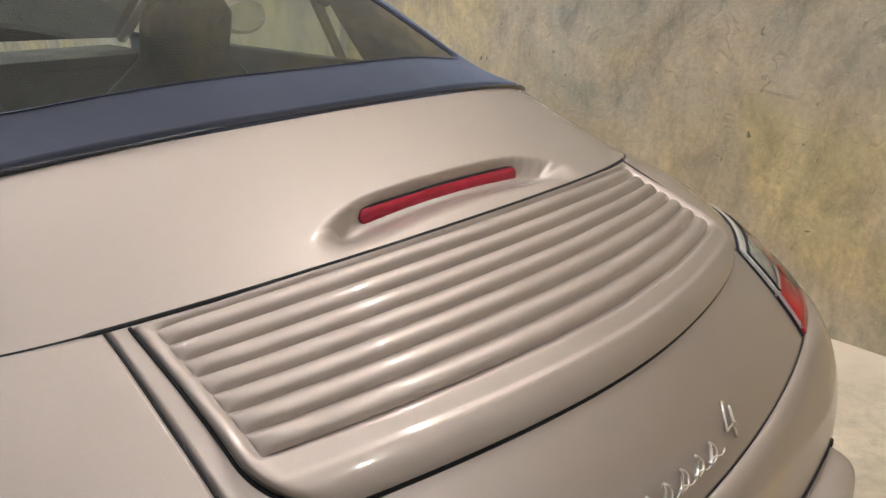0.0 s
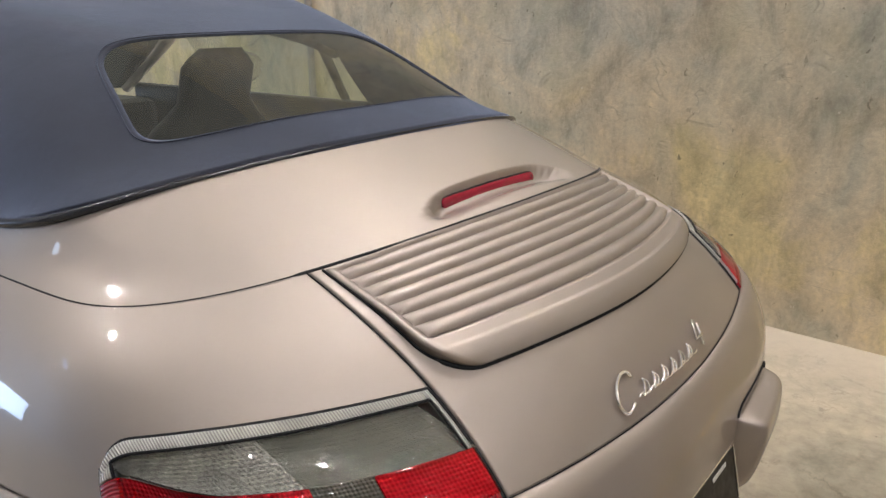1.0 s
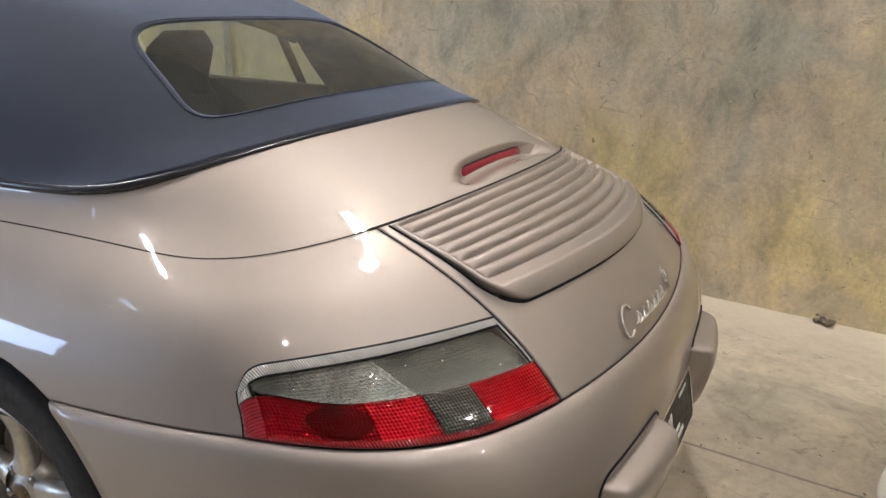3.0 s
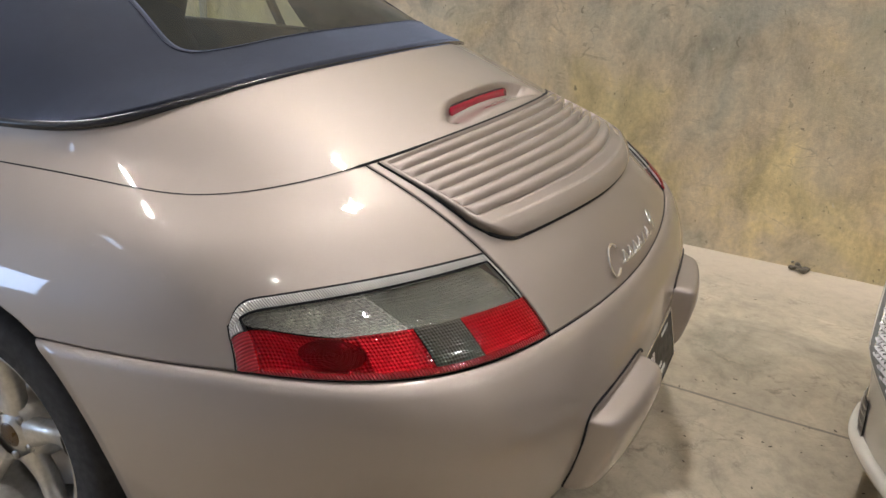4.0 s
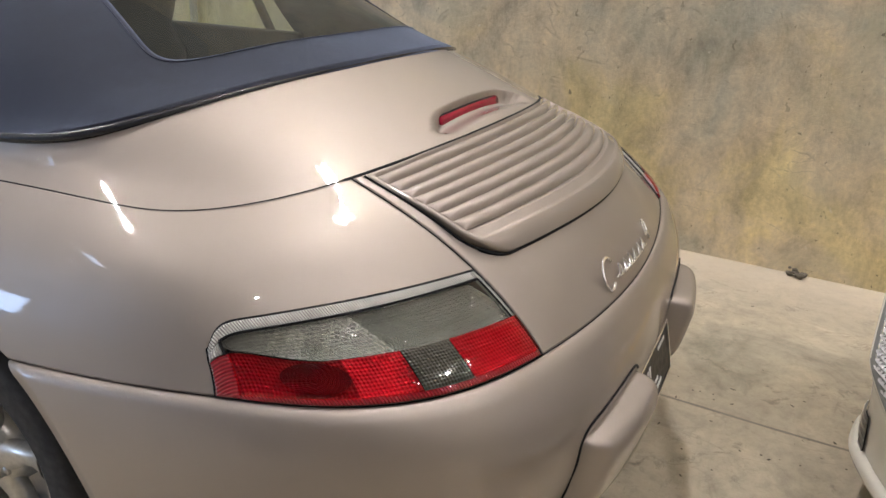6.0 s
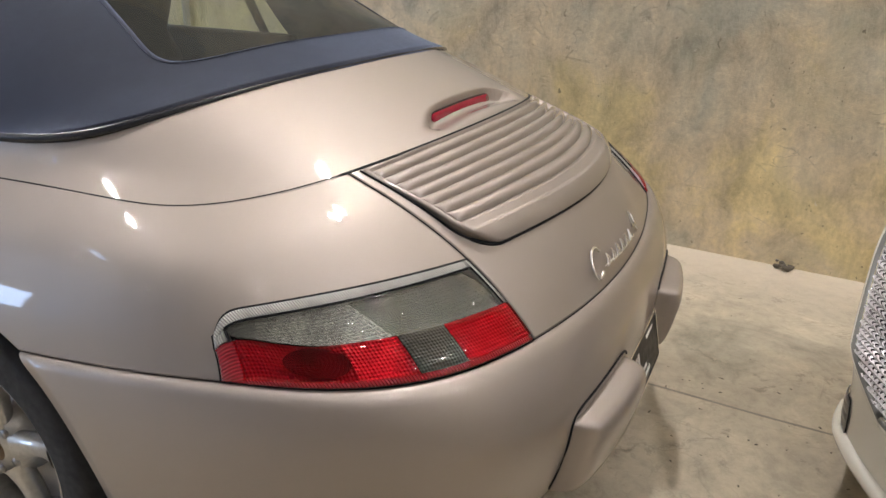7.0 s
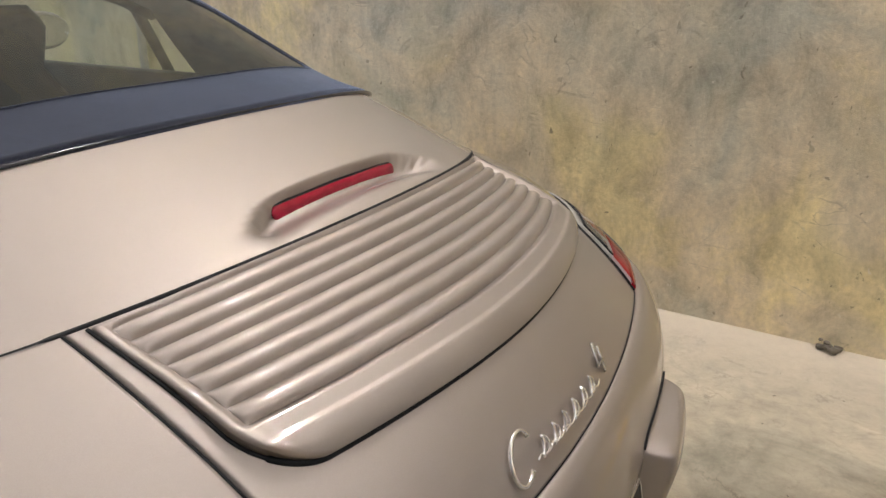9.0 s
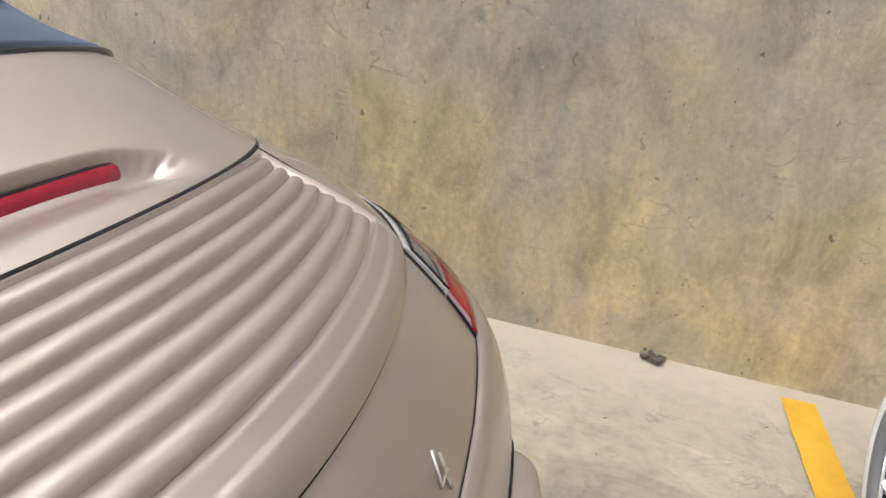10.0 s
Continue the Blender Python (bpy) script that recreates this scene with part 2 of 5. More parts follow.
def rendered_wall(name):
    """Rough trowelled concrete: broad ochre and grey-green patches, upright drag marks, nicks, pale scrapes and grit."""
    m, nt, p = nodes_of(name)
    broad = noise_tex(nt, 1.25, 5, 0.60, distort=0.5)
    tone = noise_tex(nt, 0.62, 3, 0.5)
    mid = noise_tex(nt, 5.2, 7, 0.68, stretch=(1.0, 1.25, 0.8), distort=0.4)
    drag = noise_tex(nt, 3.0, 7, 0.70, stretch=(1.0, 2.8, 1.0), distort=0.8)
    grit = noise_tex(nt, 46, 4, 0.7)
    nick = noise_tex(nt, 24, 3, 0.6, stretch=(1.0, 1.2, 0.85), distort=0.5)
    place = noise_tex(nt, 2.1, 3, 0.5)
    patches = ramp(nt, broad.outputs[0], [(0.36, (0.475, 0.455, 0.365)), (0.45, (0.590, 0.520, 0.385)), (0.53, (0.630, 0.530, 0.370)), (0.62, (0.700, 0.585, 0.330))])
    col = patches.outputs[0]
    for src, lo, hi, amount in ((tone, 0.90, 1.10, 1.0), (mid, 0.68, 1.20, 1.0), (drag, 0.86, 1.10, 0.9), (grit, 0.86, 1.12, 0.8)):
        shade = ramp(nt, src.outputs[0], [(0.32, grey(lo)), (0.5, grey(1.0)), (0.68, grey(hi))])
        col = mix(nt, 'MULTIPLY', amount, col, shade.outputs[0])
    green = ramp(nt, mid.outputs["Color"], [(0.40, grey(0.0)), (0.62, grey(0.45))])
    col = mix(nt, 'MIX', mix(nt, 'MULTIPLY', 1.0, green.outputs[0], ramp(nt, place.outputs[0], [(0.48, grey(0.0)), (0.6, grey(1.0))]).outputs[0]), col, (0.43, 0.41, 0.26))
    pale = ramp(nt, drag.outputs[0], [(0.64, grey(0.0)), (0.72, grey(0.40))])
    col = mix(nt, 'MIX', pale.outputs[0], col, (0.70, 0.62, 0.47))
    some = ramp(nt, place.outputs[0], [(0.40, grey(0.15)), (0.56, grey(1.0))])
    cut = ramp(nt, nick.outputs[0], [(0.292, grey(1.0)), (0.325, grey(0.0))])
    dark = mix(nt, 'MULTIPLY', 1.0, cut.outputs[0], some.outputs[0])
    col = mix(nt, 'MIX', mix(nt, 'MULTIPLY', 1.0, dark, (0.72, 0.72, 0.72)), col, (0.13, 0.11, 0.08))
    chip = ramp(nt, nick.outputs[0], [(0.695, grey(0.0)), (0.725, grey(0.6))])
    col = mix(nt, 'MIX', mix(nt, 'MULTIPLY', 1.0, chip.outputs[0], some.outputs[0]), col, (0.72, 0.66, 0.54))
    # long trowel arcs, broken up
    for sc, st in ((1.5, (1.0, 1.0, 1.3)), (3.4, (1.0, 0.5, 1.5))):
        h = noise_tex(nt, sc, 4, 0.5, stretch=st, distort=0.8)
        arc = ramp(nt, h.outputs[0], [(0.4925, grey(0.0)), (0.5, grey(1.0)), (0.5075, grey(0.0))])
        on = ramp(nt, mid.outputs[0], [(0.52, grey(0.0)), (0.62, grey(0.42))])
        col = mix(nt, 'MIX', mix(nt, 'MULTIPLY', 1.0, arc.outputs[0], on.outputs[0]), col, (0.19, 0.16, 0.12))
    nt.links.new(col, p.inputs["Base Color"])
    p.inputs["Roughness"].default_value = 0.85
    b = bump(nt, mid.outputs[0], 0.55, 0.012)
    b = bump(nt, drag.outputs[0], 0.4, 0.006, b)
    b = bump(nt, cut.outputs[0], -0.5, 0.004, b)
    b = bump(nt, grit.outputs[0], 0.5, 0.0025, b)
    nt.links.new(b.outputs[0], p.inputs["Normal"])
    return m


def glow(name, colour, strength):
    m, nt, p = nodes_of(name)
    p.inputs["Base Color"].default_value = (0.8, 0.8, 0.8, 1)
    p.inputs["Emission Color"].default_value = (*colour, 1)
    p.inputs["Emission Strength"].default_value = strength
    return m


def fabric(name, colour):
    m, nt, p = nodes_of(name)
    weave = noise_tex(nt, 900, 2)
    big = noise_tex(nt, 5, 4)
    c = ramp(nt, big.outputs[0], [(0.3, tuple(v * 0.85 for v in colour)), (0.7, tuple(v * 1.15 for v in colour))])
    nt.links.new(c.outputs[0], p.inputs["Base Color"])
    p.inputs["Roughness"].default_value = 0.85
    p.inputs["Sheen Weight"].default_value = 0.8
    p.inputs["Sheen Roughness"].default_value = 0.4
    p.inputs["Sheen Tint"].default_value = (0.55, 0.68, 1.0, 1)
    b = bump(nt, weave.outputs[0], 0.5, 0.0006)
    b = bump(nt, big.outputs[0], 0.3, 0.01, b)
    nt.links.new(b.outputs[0], p.inputs["Normal"])
    return m


PAINT = car_paint("champagne metallic paint", (0.43, 0.374, 0.335), 0.90, 0.60)
WHITE = car_paint("warm white paint", (0.72, 0.69, 0.60), 0.0, 0.4)
CANVAS = fabric("dark blue canvas", (0.010, 0.013, 0.026))
PIPING = plain("black gloss trim", (0.02, 0.022, 0.03), 0.22, spec=0.6, grain_scale=3)
RUBBER = plain("black rubber", (0.009, 0.009, 0.010), 0.7, spec=0.2)
DARK = plain("matt black plastic", (0.012, 0.012, 0.012), 0.7)
TYRE = plain("tyre rubber", (0.022, 0.022, 0.024), 0.8, grain=0.001)
ALLOY = plain("silver alloy", (0.60, 0.58, 0.54), 0.38, 0.75, coat=0.5, grain_scale=700)
STEEL = plain("brushed steel", (0.42, 0.41, 0.40), 0.35, 1.0)
CHROME = plain("chrome", (0.95, 0.93, 0.90), 0.24, 1.0)
LEATHER = plain("black leather", (0.02, 0.02, 0.022), 0.5, grain_scale=9)
CARPET = plain("black carpet", (0.012, 0.012, 0.013), 0.95, grain_scale=9)
GLASS_REAR = glass("tinted rear glass", (0.66, 0.72, 0.69), film=0.07)
GLASS_SIDE = glass("side glass", (0.80, 0.86, 0.82))
RED_COVER = glass("red lens cover", (0.96, 0.014, 0.03), 0.02)
CLEAR_COVER = glass("clear lens cover", (0.95, 0.96, 0.94), 0.02)
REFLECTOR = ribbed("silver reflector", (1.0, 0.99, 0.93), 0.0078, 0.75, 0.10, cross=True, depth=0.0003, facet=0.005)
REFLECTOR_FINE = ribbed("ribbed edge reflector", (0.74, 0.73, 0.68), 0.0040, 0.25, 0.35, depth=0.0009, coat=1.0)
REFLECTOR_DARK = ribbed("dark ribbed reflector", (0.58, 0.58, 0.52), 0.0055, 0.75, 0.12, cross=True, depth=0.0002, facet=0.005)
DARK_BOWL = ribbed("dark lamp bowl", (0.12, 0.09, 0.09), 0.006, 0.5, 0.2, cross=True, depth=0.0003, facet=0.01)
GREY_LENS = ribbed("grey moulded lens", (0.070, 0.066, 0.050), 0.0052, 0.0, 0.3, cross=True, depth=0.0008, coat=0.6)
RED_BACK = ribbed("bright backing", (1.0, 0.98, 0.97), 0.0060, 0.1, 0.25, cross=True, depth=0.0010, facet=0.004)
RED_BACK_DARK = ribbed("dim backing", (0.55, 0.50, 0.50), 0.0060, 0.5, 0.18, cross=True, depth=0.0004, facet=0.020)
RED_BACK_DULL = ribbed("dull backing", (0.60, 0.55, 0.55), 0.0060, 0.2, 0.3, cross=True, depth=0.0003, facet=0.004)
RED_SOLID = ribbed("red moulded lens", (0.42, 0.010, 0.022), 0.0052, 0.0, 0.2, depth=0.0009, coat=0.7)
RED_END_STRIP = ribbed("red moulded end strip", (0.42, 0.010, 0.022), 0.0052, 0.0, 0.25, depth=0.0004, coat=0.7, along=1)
BLACK_PANEL = plain("satin black panel", (0.015, 0.014, 0.013), 0.45, spec=0.3)
WHITE_INK = plain("white print", (0.75, 0.75, 0.72), 0.5)
WALL = rendered_wall("cast concrete wall")
# dimness of the far side of the garage, put into the wall colour
DARK_WALL = plain("wall darkened for dim light", (0.10, 0.10, 0.105), 0.7, grain=0.002, grain_scale=30)
FLOOR = concrete("worn concrete floor", (0.40, 0.345, 0.255), (0.48, 0.415, 0.305), (0.26, 0.235, 0.175), (0.14, 0.12, 0.09), 0.7, 0.0012, pits=False, marks=0.38, scratches=0.25, pale_from=1.55)
CEILING = concrete("grey concrete ceiling", (0.45, 0.44, 0.42), (0.5, 0.48, 0.44), (0.38, 0.38, 0.37), (0.25, 0.25, 0.24), 0.7, 0.003)
LINE = plain("worn yellow line paint", (0.75, 0.42, 0.03), 0.6, grain=0.001, grain_scale=90)
TUBE = glow("fluorescent tube", (1.0, 0.967, 0.985), TUBE_POWER)
FIXTURE = plain("white enamel", (0.75, 0.75, 0.73), 0.4)
MESH = plain("bright mesh", (0.80, 0.78, 0.80), 0.3, 0.7)
DUCT = plain("grey galvanised steel", (0.40, 0.37, 0.33), 0.5, 0.4)


# ---------------------------------------------------------------- mesh helpers
def part(name, data, material, parent=None, label=""):
    """Links a bmesh or mesh as one object under a thing."""
    if isinstance(data, bmesh.types.BMesh):
        me = bpy.data.meshes.new(name)
        data.to_mesh(me)
        data.free()
    else:
        me = data
    if material is not None and not me.materials:
        me.materials.append(material)
    ob = new(name, me)
    if parent is not None:
        ob.parent = parent
    if label:
        ob["label"] = label
    return ob


def smooth(bm, flat=()):
    for f in bm.faces:
        f.smooth = True
    return bm


def thing(name, label, category, at=(0, 0, 0), group=""):
    ob = new(name)
    ob.location = at
    ob.empty_display_size = 0.1
    return tagged(ob, label, category, group)


def box(bm, x0, x1, y0, y1, z0, z1, bevel=0.0, seg=2):
    r = bmesh.ops.create_cube(bm, size=1)
    m = Matrix.LocRotScale(((x0 + x1) / 2, (y0 + y1) / 2, (z0 + z1) / 2), None, (x1 - x0, y1 - y0, z1 - z0))
    bmesh.ops.transform(bm, matrix=m, verts=r["verts"])
    if bevel:
        edges = list({e for v in r["verts"] for e in v.link_edges})
        bmesh.ops.bevel(bm, geom=edges, offset=bevel, segments=seg, affect='EDGES', profile=0.5)
    return bm


def boxed(name, dims, material, parent=None, bevel=0.0, label=""):
    bm = bmesh.new()
    box(bm, *dims, bevel)
    return part(name, bm, material, parent, label)


def grid_mesh(points, uvs=None, closed=False, flip=False):
    """A smooth quad mesh from an array of points (rows, columns, 3)."""
    nr, nc = points.shape[:2]
    faces = []
    for i in range(nr - 1):
        for j in range(nc if closed else nc - 1):
            a, b = i * nc + j, i * nc + (j + 1) % nc
            q = (a, b, b + nc, a + nc)
            faces.append(q[::-1] if flip else q)
    me = bpy.data.meshes.new("grid")
    me.from_pydata(points.reshape(-1, 3).tolist(), [], faces)
    if uvs is not None:
        layer = me.uv_layers.new(name="uv")
        flat = uvs.reshape(-1, 2)
        idx = np.empty(len(me.loops), dtype=np.int32)
        me.loops.foreach_get("vertex_index", idx)
        layer.data.foreach_set("uv", flat[idx].astype(np.float32).ravel())
    me.polygons.foreach_set("use_smooth", [True] * len(me.polygons))
    me.update()
    return me


def tube(name, pts, radius, material, parent=None, sides=10, label="", closed=False):
    """A round bar along a row of points."""
    P = [Vector(p) for p in pts]
    rows = []
    n = len(P)
    up = Vector((0, 0, 1))
    for i, p in enumerate(P):
        a, b = (P[(i - 1) % n], P[(i + 1) % n]) if closed else (P[max(i - 1, 0)], P[min(i + 1, n - 1)])
        t = (b - a).normalized()
        s = t.cross(up)
        s = s.normalized() if s.length > 1e-3 else Vector((1, 0, 0))
        w = s.cross(t)
        rad = float(radius[i] if isinstance(radius, (list, tuple)) else radius)
        rows.append([p + rad * (math.cos(q) * s + math.sin(q) * w) for q in np.linspace(0, 2 * math.pi, sides, endpoint=False)])
    if closed:
        rows.append(rows[0])
    else:
        rows = [[P[0]] * sides] + rows + [[P[-1]] * sides]
    return part(name, grid_mesh(np.array(rows, float), closed=True), material, parent, label)


def lathe(name, profile, axis_x, y, z, material, parent, n=64, label=""):
    """A body of revolution about an axis along x; profile: rows of (x, radius)."""
    pts = np.array([[(axis_x + px, y + r * math.cos(a), z + r * math.sin(a)) for a in np.linspace(0, 2 * math.pi, n, endpoint=False)] for px, r in profile])
    return part(name, grid_mesh(pts, closed=True), material, parent, label)


# ---------------------------------------------------------------- smooth surfaces through design lines
def spline_basis(n, t):
    """Rows of weights of a natural cubic spline through n even knots, at the places t."""
    t = np.asarray(t, float)
    A = np.zeros((n, n))
    Bm = np.zeros((n, n))
    A[0, 0] = A[-1, -1] = 1
    for i in range(1, n - 1):
        A[i, i - 1:i + 2] = 1, 4, 1
        Bm[i, i - 1:i + 2] = 6, -12, 6
    M2 = np.linalg.solve(A, Bm)
    k = np.clip(np.floor(t).astype(int), 0, n - 2)
    f = t - k
    I = np.eye(n)
    s = f[..., None]
    return (1 - s) * I[k] + s * I[k + 1] + ((1 - s) ** 3 - (1 - s)) / 6 * M2[k] + (s ** 3 - s) / 6 * M2[k + 1]


class Surface:
    """A smooth surface, even about x = 0, through design lines that run from the centre line (column 0) outwards."""

    def __init__(self, *lines, fair=0.0):
        P = np.array(lines, float)
        left = P[:, :0:-1] * np.array([-1, 1, 1])
        self.P = np.concatenate([left, P], 1)
        if fair:
            # draw the lines into one fair sweep: least change with least jerk along both directions
            nr, nc = self.P.shape[:2]
            def jerk(n):
                return np.diff(np.eye(n), 3, axis=0)
            Dv, Du = np.kron(jerk(nr), np.eye(nc)), np.kron(np.eye(nr), jerk(nc))
            A = np.eye(nr * nc) + fair * (Dv.T @ Dv + Du.T @ Du)
            self.P = np.linalg.solve(A, self.P.reshape(-1, 3)).reshape(nr, nc, 3)
        self.half = P.shape[1] - 1
        self.rows = P.shape[0]
        self.sgn = 1.0
        mid = (self.rows - 1) / 2
        if self.normal(0.0, mid) @ (self.at(0.0, mid) - self.P.reshape(-1, 3).mean(0)) < 0:
            self.sgn = -1.0

    def at(self, u, v):
        u, v = np.broadcast_arrays(np.asarray(u, float), np.asarray(v, float))
        bu = spline_basis(2 * self.half + 1, u + self.half)
        bv = spline_basis(self.rows, v)
        return np.einsum('...i,...j,ijk->...k', bv, bu, self.P, optimize=True)

    def normal(self, u, v):
        e = 1e-3
        du = self.at(np.asarray(u) + e, v) - self.at(np.asarray(u) - e, v)
        dv = self.at(u, np.asarray(v) + e) - self.at(u, np.asarray(v) - e)
        n = np.cross(dv, du) * self.sgn
        return n / np.maximum(np.linalg.norm(n, axis=-1, keepdims=True), 1e-9)

    def outward(self, u, v):
        """The normal at one place, turned to point away from the inside of the body."""
        p, n = self.at(u, v), self.normal(u, v)
        return n

    def patch(self, U, V, lift=0.0, lip=0.012, gap=0.0028, sign=1.0):
        """A panel over the parameter grid U, V, lifted along the normal, with a rounded, turned-in edge round it."""
        U, V = np.broadcast_arrays(np.asarray(U, float), np.asarray(V, float))
        lift = np.broadcast_to(np.asarray(lift, float), U.shape)
        p = self.at(U, V)
        n = self.normal(U, V) * sign
        if gap:
            # draw the edge in by the gap
            def pull(a, b):
                d = b - a
                return a + d / np.maximum(np.linalg.norm(d, axis=-1, keepdims=True), 1e-9) * gap
            q = p.copy()
            q[0], q[-1] = pull(p[0], p[1]), pull(p[-1], p[-2])
            p = q.copy()
            p[:, 0], p[:, -1] = pull(q[:, 0], q[:, 1]), pull(q[:, -1], q[:, -2])
        top = p + n * lift[..., None]
        uv = np.zeros(U.shape + (2,))
        uv[:, 1:, 0] = np.cumsum(np.linalg.norm(np.diff(p, axis=1), axis=-1), 1)
        uv[1:, :, 1] = np.cumsum(np.linalg.norm(np.diff(p, axis=0), axis=-1), 0)
        i0, j0 = U.shape[0] // 2, U.shape[1] // 2
        face = np.cross(top[i0, j0 + 1] - top[i0, j0], top[i0 + 1, j0] - top[i0, j0]) if U.shape[1] > 2 and j0 + 1 < U.shape[1] and i0 + 1 < U.shape[0] else n[i0, j0]
        turn = bool(face @ self.outward(U[i0, j0], V[i0, j0]) < 0)
        if lip:
            r = min(0.003, lip / 3)
            def ring(a, depth, out):
                b = np.pad(a, ((1, 1), (1, 1), (0, 0)), mode='edge')
                m = np.pad(n, ((1, 1), (1, 1), (0, 0)), mode='edge')
                edge = np.zeros(b.shape[:2], bool)
                edge[0], edge[-1], edge[:, 0], edge[:, -1] = True, True, True, True
                b[edge] -= m[edge] * depth
                return b
            # soften the outermost row, then fold the edge in
            t = top.copy()
            e = np.zeros(t.shape[:2], bool)
            e[0], e[-1], e[:, 0], e[:, -1] = True, True, True, True
            t[e] -= n[e] * r * 0.5
            out = ring(t, lip, 0)
            uvp = np.pad(uv, ((1, 1), (1, 1), (0, 0)), mode='edge')
            return grid_mesh(out, uvp, flip=turn)
        return grid_mesh(top, uv, flip=turn)


def edged(a, b, n, e=0.012):
    """Even steps from a to b with a close pair at each end, for a crisp edge."""
    w = (b - a) * e / max(1e-9, 1)
    return np.concatenate([[a], np.linspace(a + w, b - w, n), [b]])


# ---------------------------------------------------------------- the garage
WALL_TURN = -4.0


def slab(name, dims, material, label, category, at=None):
    bm = bmesh.new()
    box(bm, *dims)
    ob = part(name, bm, material)
    if at is not None:
        ob.matrix_world = at
    return tagged(ob, label, category, kind="structure")


turned = pose(0, 0, 0, 0, 0, WALL_TURN)
slab("floor", (-16.1, 5.6, -12, 17.2, -0.2, 0.0), FLOOR, "worn grey-beige concrete garage floor with stains", "floor")
slab("wall_east", (1.868, 2.10, -2.3, 17.3, -0.2, 6.05), WALL, "mottled ochre and grey cast concrete wall", "wall", turned)
slab("wall_south", (-16.1, 5.4, -11.6, -11.4, 0.0, 6.05), WALL, "plain concrete wall at the end of the garage", "wall")
# ceiling with the hole of a skylight
bm = bmesh.new()
for dims in ((-16.1, -6.0, -12, 17.2), (-4.4, 5.6, -12, 17.2), (-6.0, -4.4, -12, 6.65), (-6.0, -4.4, 7.35, 17.2)):
    box(bm, *dims, 6.0, 6.2)
tagged(part("ceiling", bm, CEILING), "grey concrete garage ceiling", "ceiling", kind="structure")
skylight = thing("skylight", "long clear roof light in the garage ceiling", "skylight")
tagged(skylight, kind="structure")
for dims in ((-6.06, -4.34, 6.59, 6.65), (-6.06, -4.34, 7.35, 7.41), (-6.06, -6.0, 6.65, 7.35), (-4.4, -4.34, 6.65, 7.35)):
    boxed("kerb", (*dims, 6.19, 6.36), FIXTURE, skylight)
boxed("pane", (-6.05, -4.35, 6.60, 7.40, 6.36, 6.37), GLASS_SIDE, skylight).visible_shadow = False
# unseen wall, kept dark so that the car's flank reflects little light
slab("wall_west", (-16.1, -15.8, -11.4, 17.0, 0.0, 6.0), DARK_WALL, "plain unseen wall across the garage, coloured dark for its dim light", "wall")
# wall with the wide open garage door
door_wall = thing("wall_north", "concrete wall ahead with a wide open garage door", "wall")
tagged(door_wall, kind="structure")
boxed("pier", (-16.1, -15.3, 17.0, 17.3, 0.0, 6.0), WALL, door_wall)
boxed("pier", (-7.1, 4.6, 17.0, 17.3, 0.0, 6.0), WALL, door_wall)
boxed("lintel", (-15.3, -7.1, 17.0, 17.3, 3.0, 6.0), WALL, door_wall)
tagged(boxed("ground", (-70, 50, 17.3, 110, -0.25, -0.02), FLOOR), "pale paved ground outside the open garage door", "ground", kind="structure")
slab("wall_bay_side", (5.2, 5.4, -11.4, -2.1, 0.0, 6.0), WALL, "plain concrete wall of the side bay", "wall")
slab("wall_bay_end", (1.95, 5.2, -2.45, -2.25, 0.0, 6.0), WALL, "plain concrete wall closing the side bay", "wall")

# floor joint, painted line
random.seed(8)
rows = []
for k, y in enumerate(np.linspace(-2.4, 2.4, 120)):
    wob, half = 0.004 * noise.noise(Vector((y * 3, 0, 0))), 0.0048 + 0.0030 * abs(noise.noise(Vector((y * 9, 5, 0))))
    rows.append([(wob - half, y, 0.0004), (wob, y, 0.0008), (wob + half, y, 0.0004)])
joint = part("floor_joint", grid_mesh(np.array(rows)), plain("dirt in the joint", (0.24, 0.215, 0.17), 0.9, grain=0.001, grain_scale=80))
joint.matrix_world = pose(0.540, -0.6, 0, 0, 0, -3)
tagged(joint, "thin dark joint sawn in the concrete floor", "floor joint", kind="structure")
bm = bmesh.new()
random.seed(4)
xs = np.linspace(1.713, -0.9, 60)
pts = []
for x in xs:
    pts.append([(x + random.uniform(-.002, .002), -1.155 + random.uniform(-.002, .002), 0.004), (x, -1.206, 0.0045), (x + random.uniform(-.002, .002), -1.258 + random.uniform(-.002, .002), 0.004)])
line = part("parking_line", grid_mesh(np.array(pts), flip=True), LINE)
tagged(line, "yellow painted parking line with scuffs on the concrete floor", "parking line", kind="structure")

# dark flecks and chips lying on the floor behind the car
random.seed(21)
FLECK = plain("dark grit", (0.10, 0.085, 0.06), 0.9)
verts, faces = [], []
for k in range(46):
    x, y = (random.uniform(0.15, 0.75), random.uniform(-1.0, -0.45)) if k < 34 else (random.uniform(0.8, 1.7), random.uniform(-1.1, 0.2))
    a, r = random.uniform(0, 6.28), random.uniform(0.0012, 0.0036)
    stretch, i0 = random.uniform(1.0, 3.5), len(verts)
    for q in range(6):
        c, d = r * stretch * math.cos(q * 1.047) * random.uniform(0.7, 1.2), r * math.sin(q * 1.047)
        verts.append((x + c * math.cos(a) - d * math.sin(a), y + c * math.sin(a) + d * math.cos(a), 0.0006))
    verts.append((x, y, 0.0016))
    faces += [(i0 + q, i0 + (q + 1) % 6, i0 + 6) for q in range(6)]
me = bpy.data.meshes.new("flecks")
me.from_pydata(verts, [], faces)
tagged(part("floor_grit", me, FLECK), "scattered dark grit flecks on the concrete floor", "grit", kind="stuff")

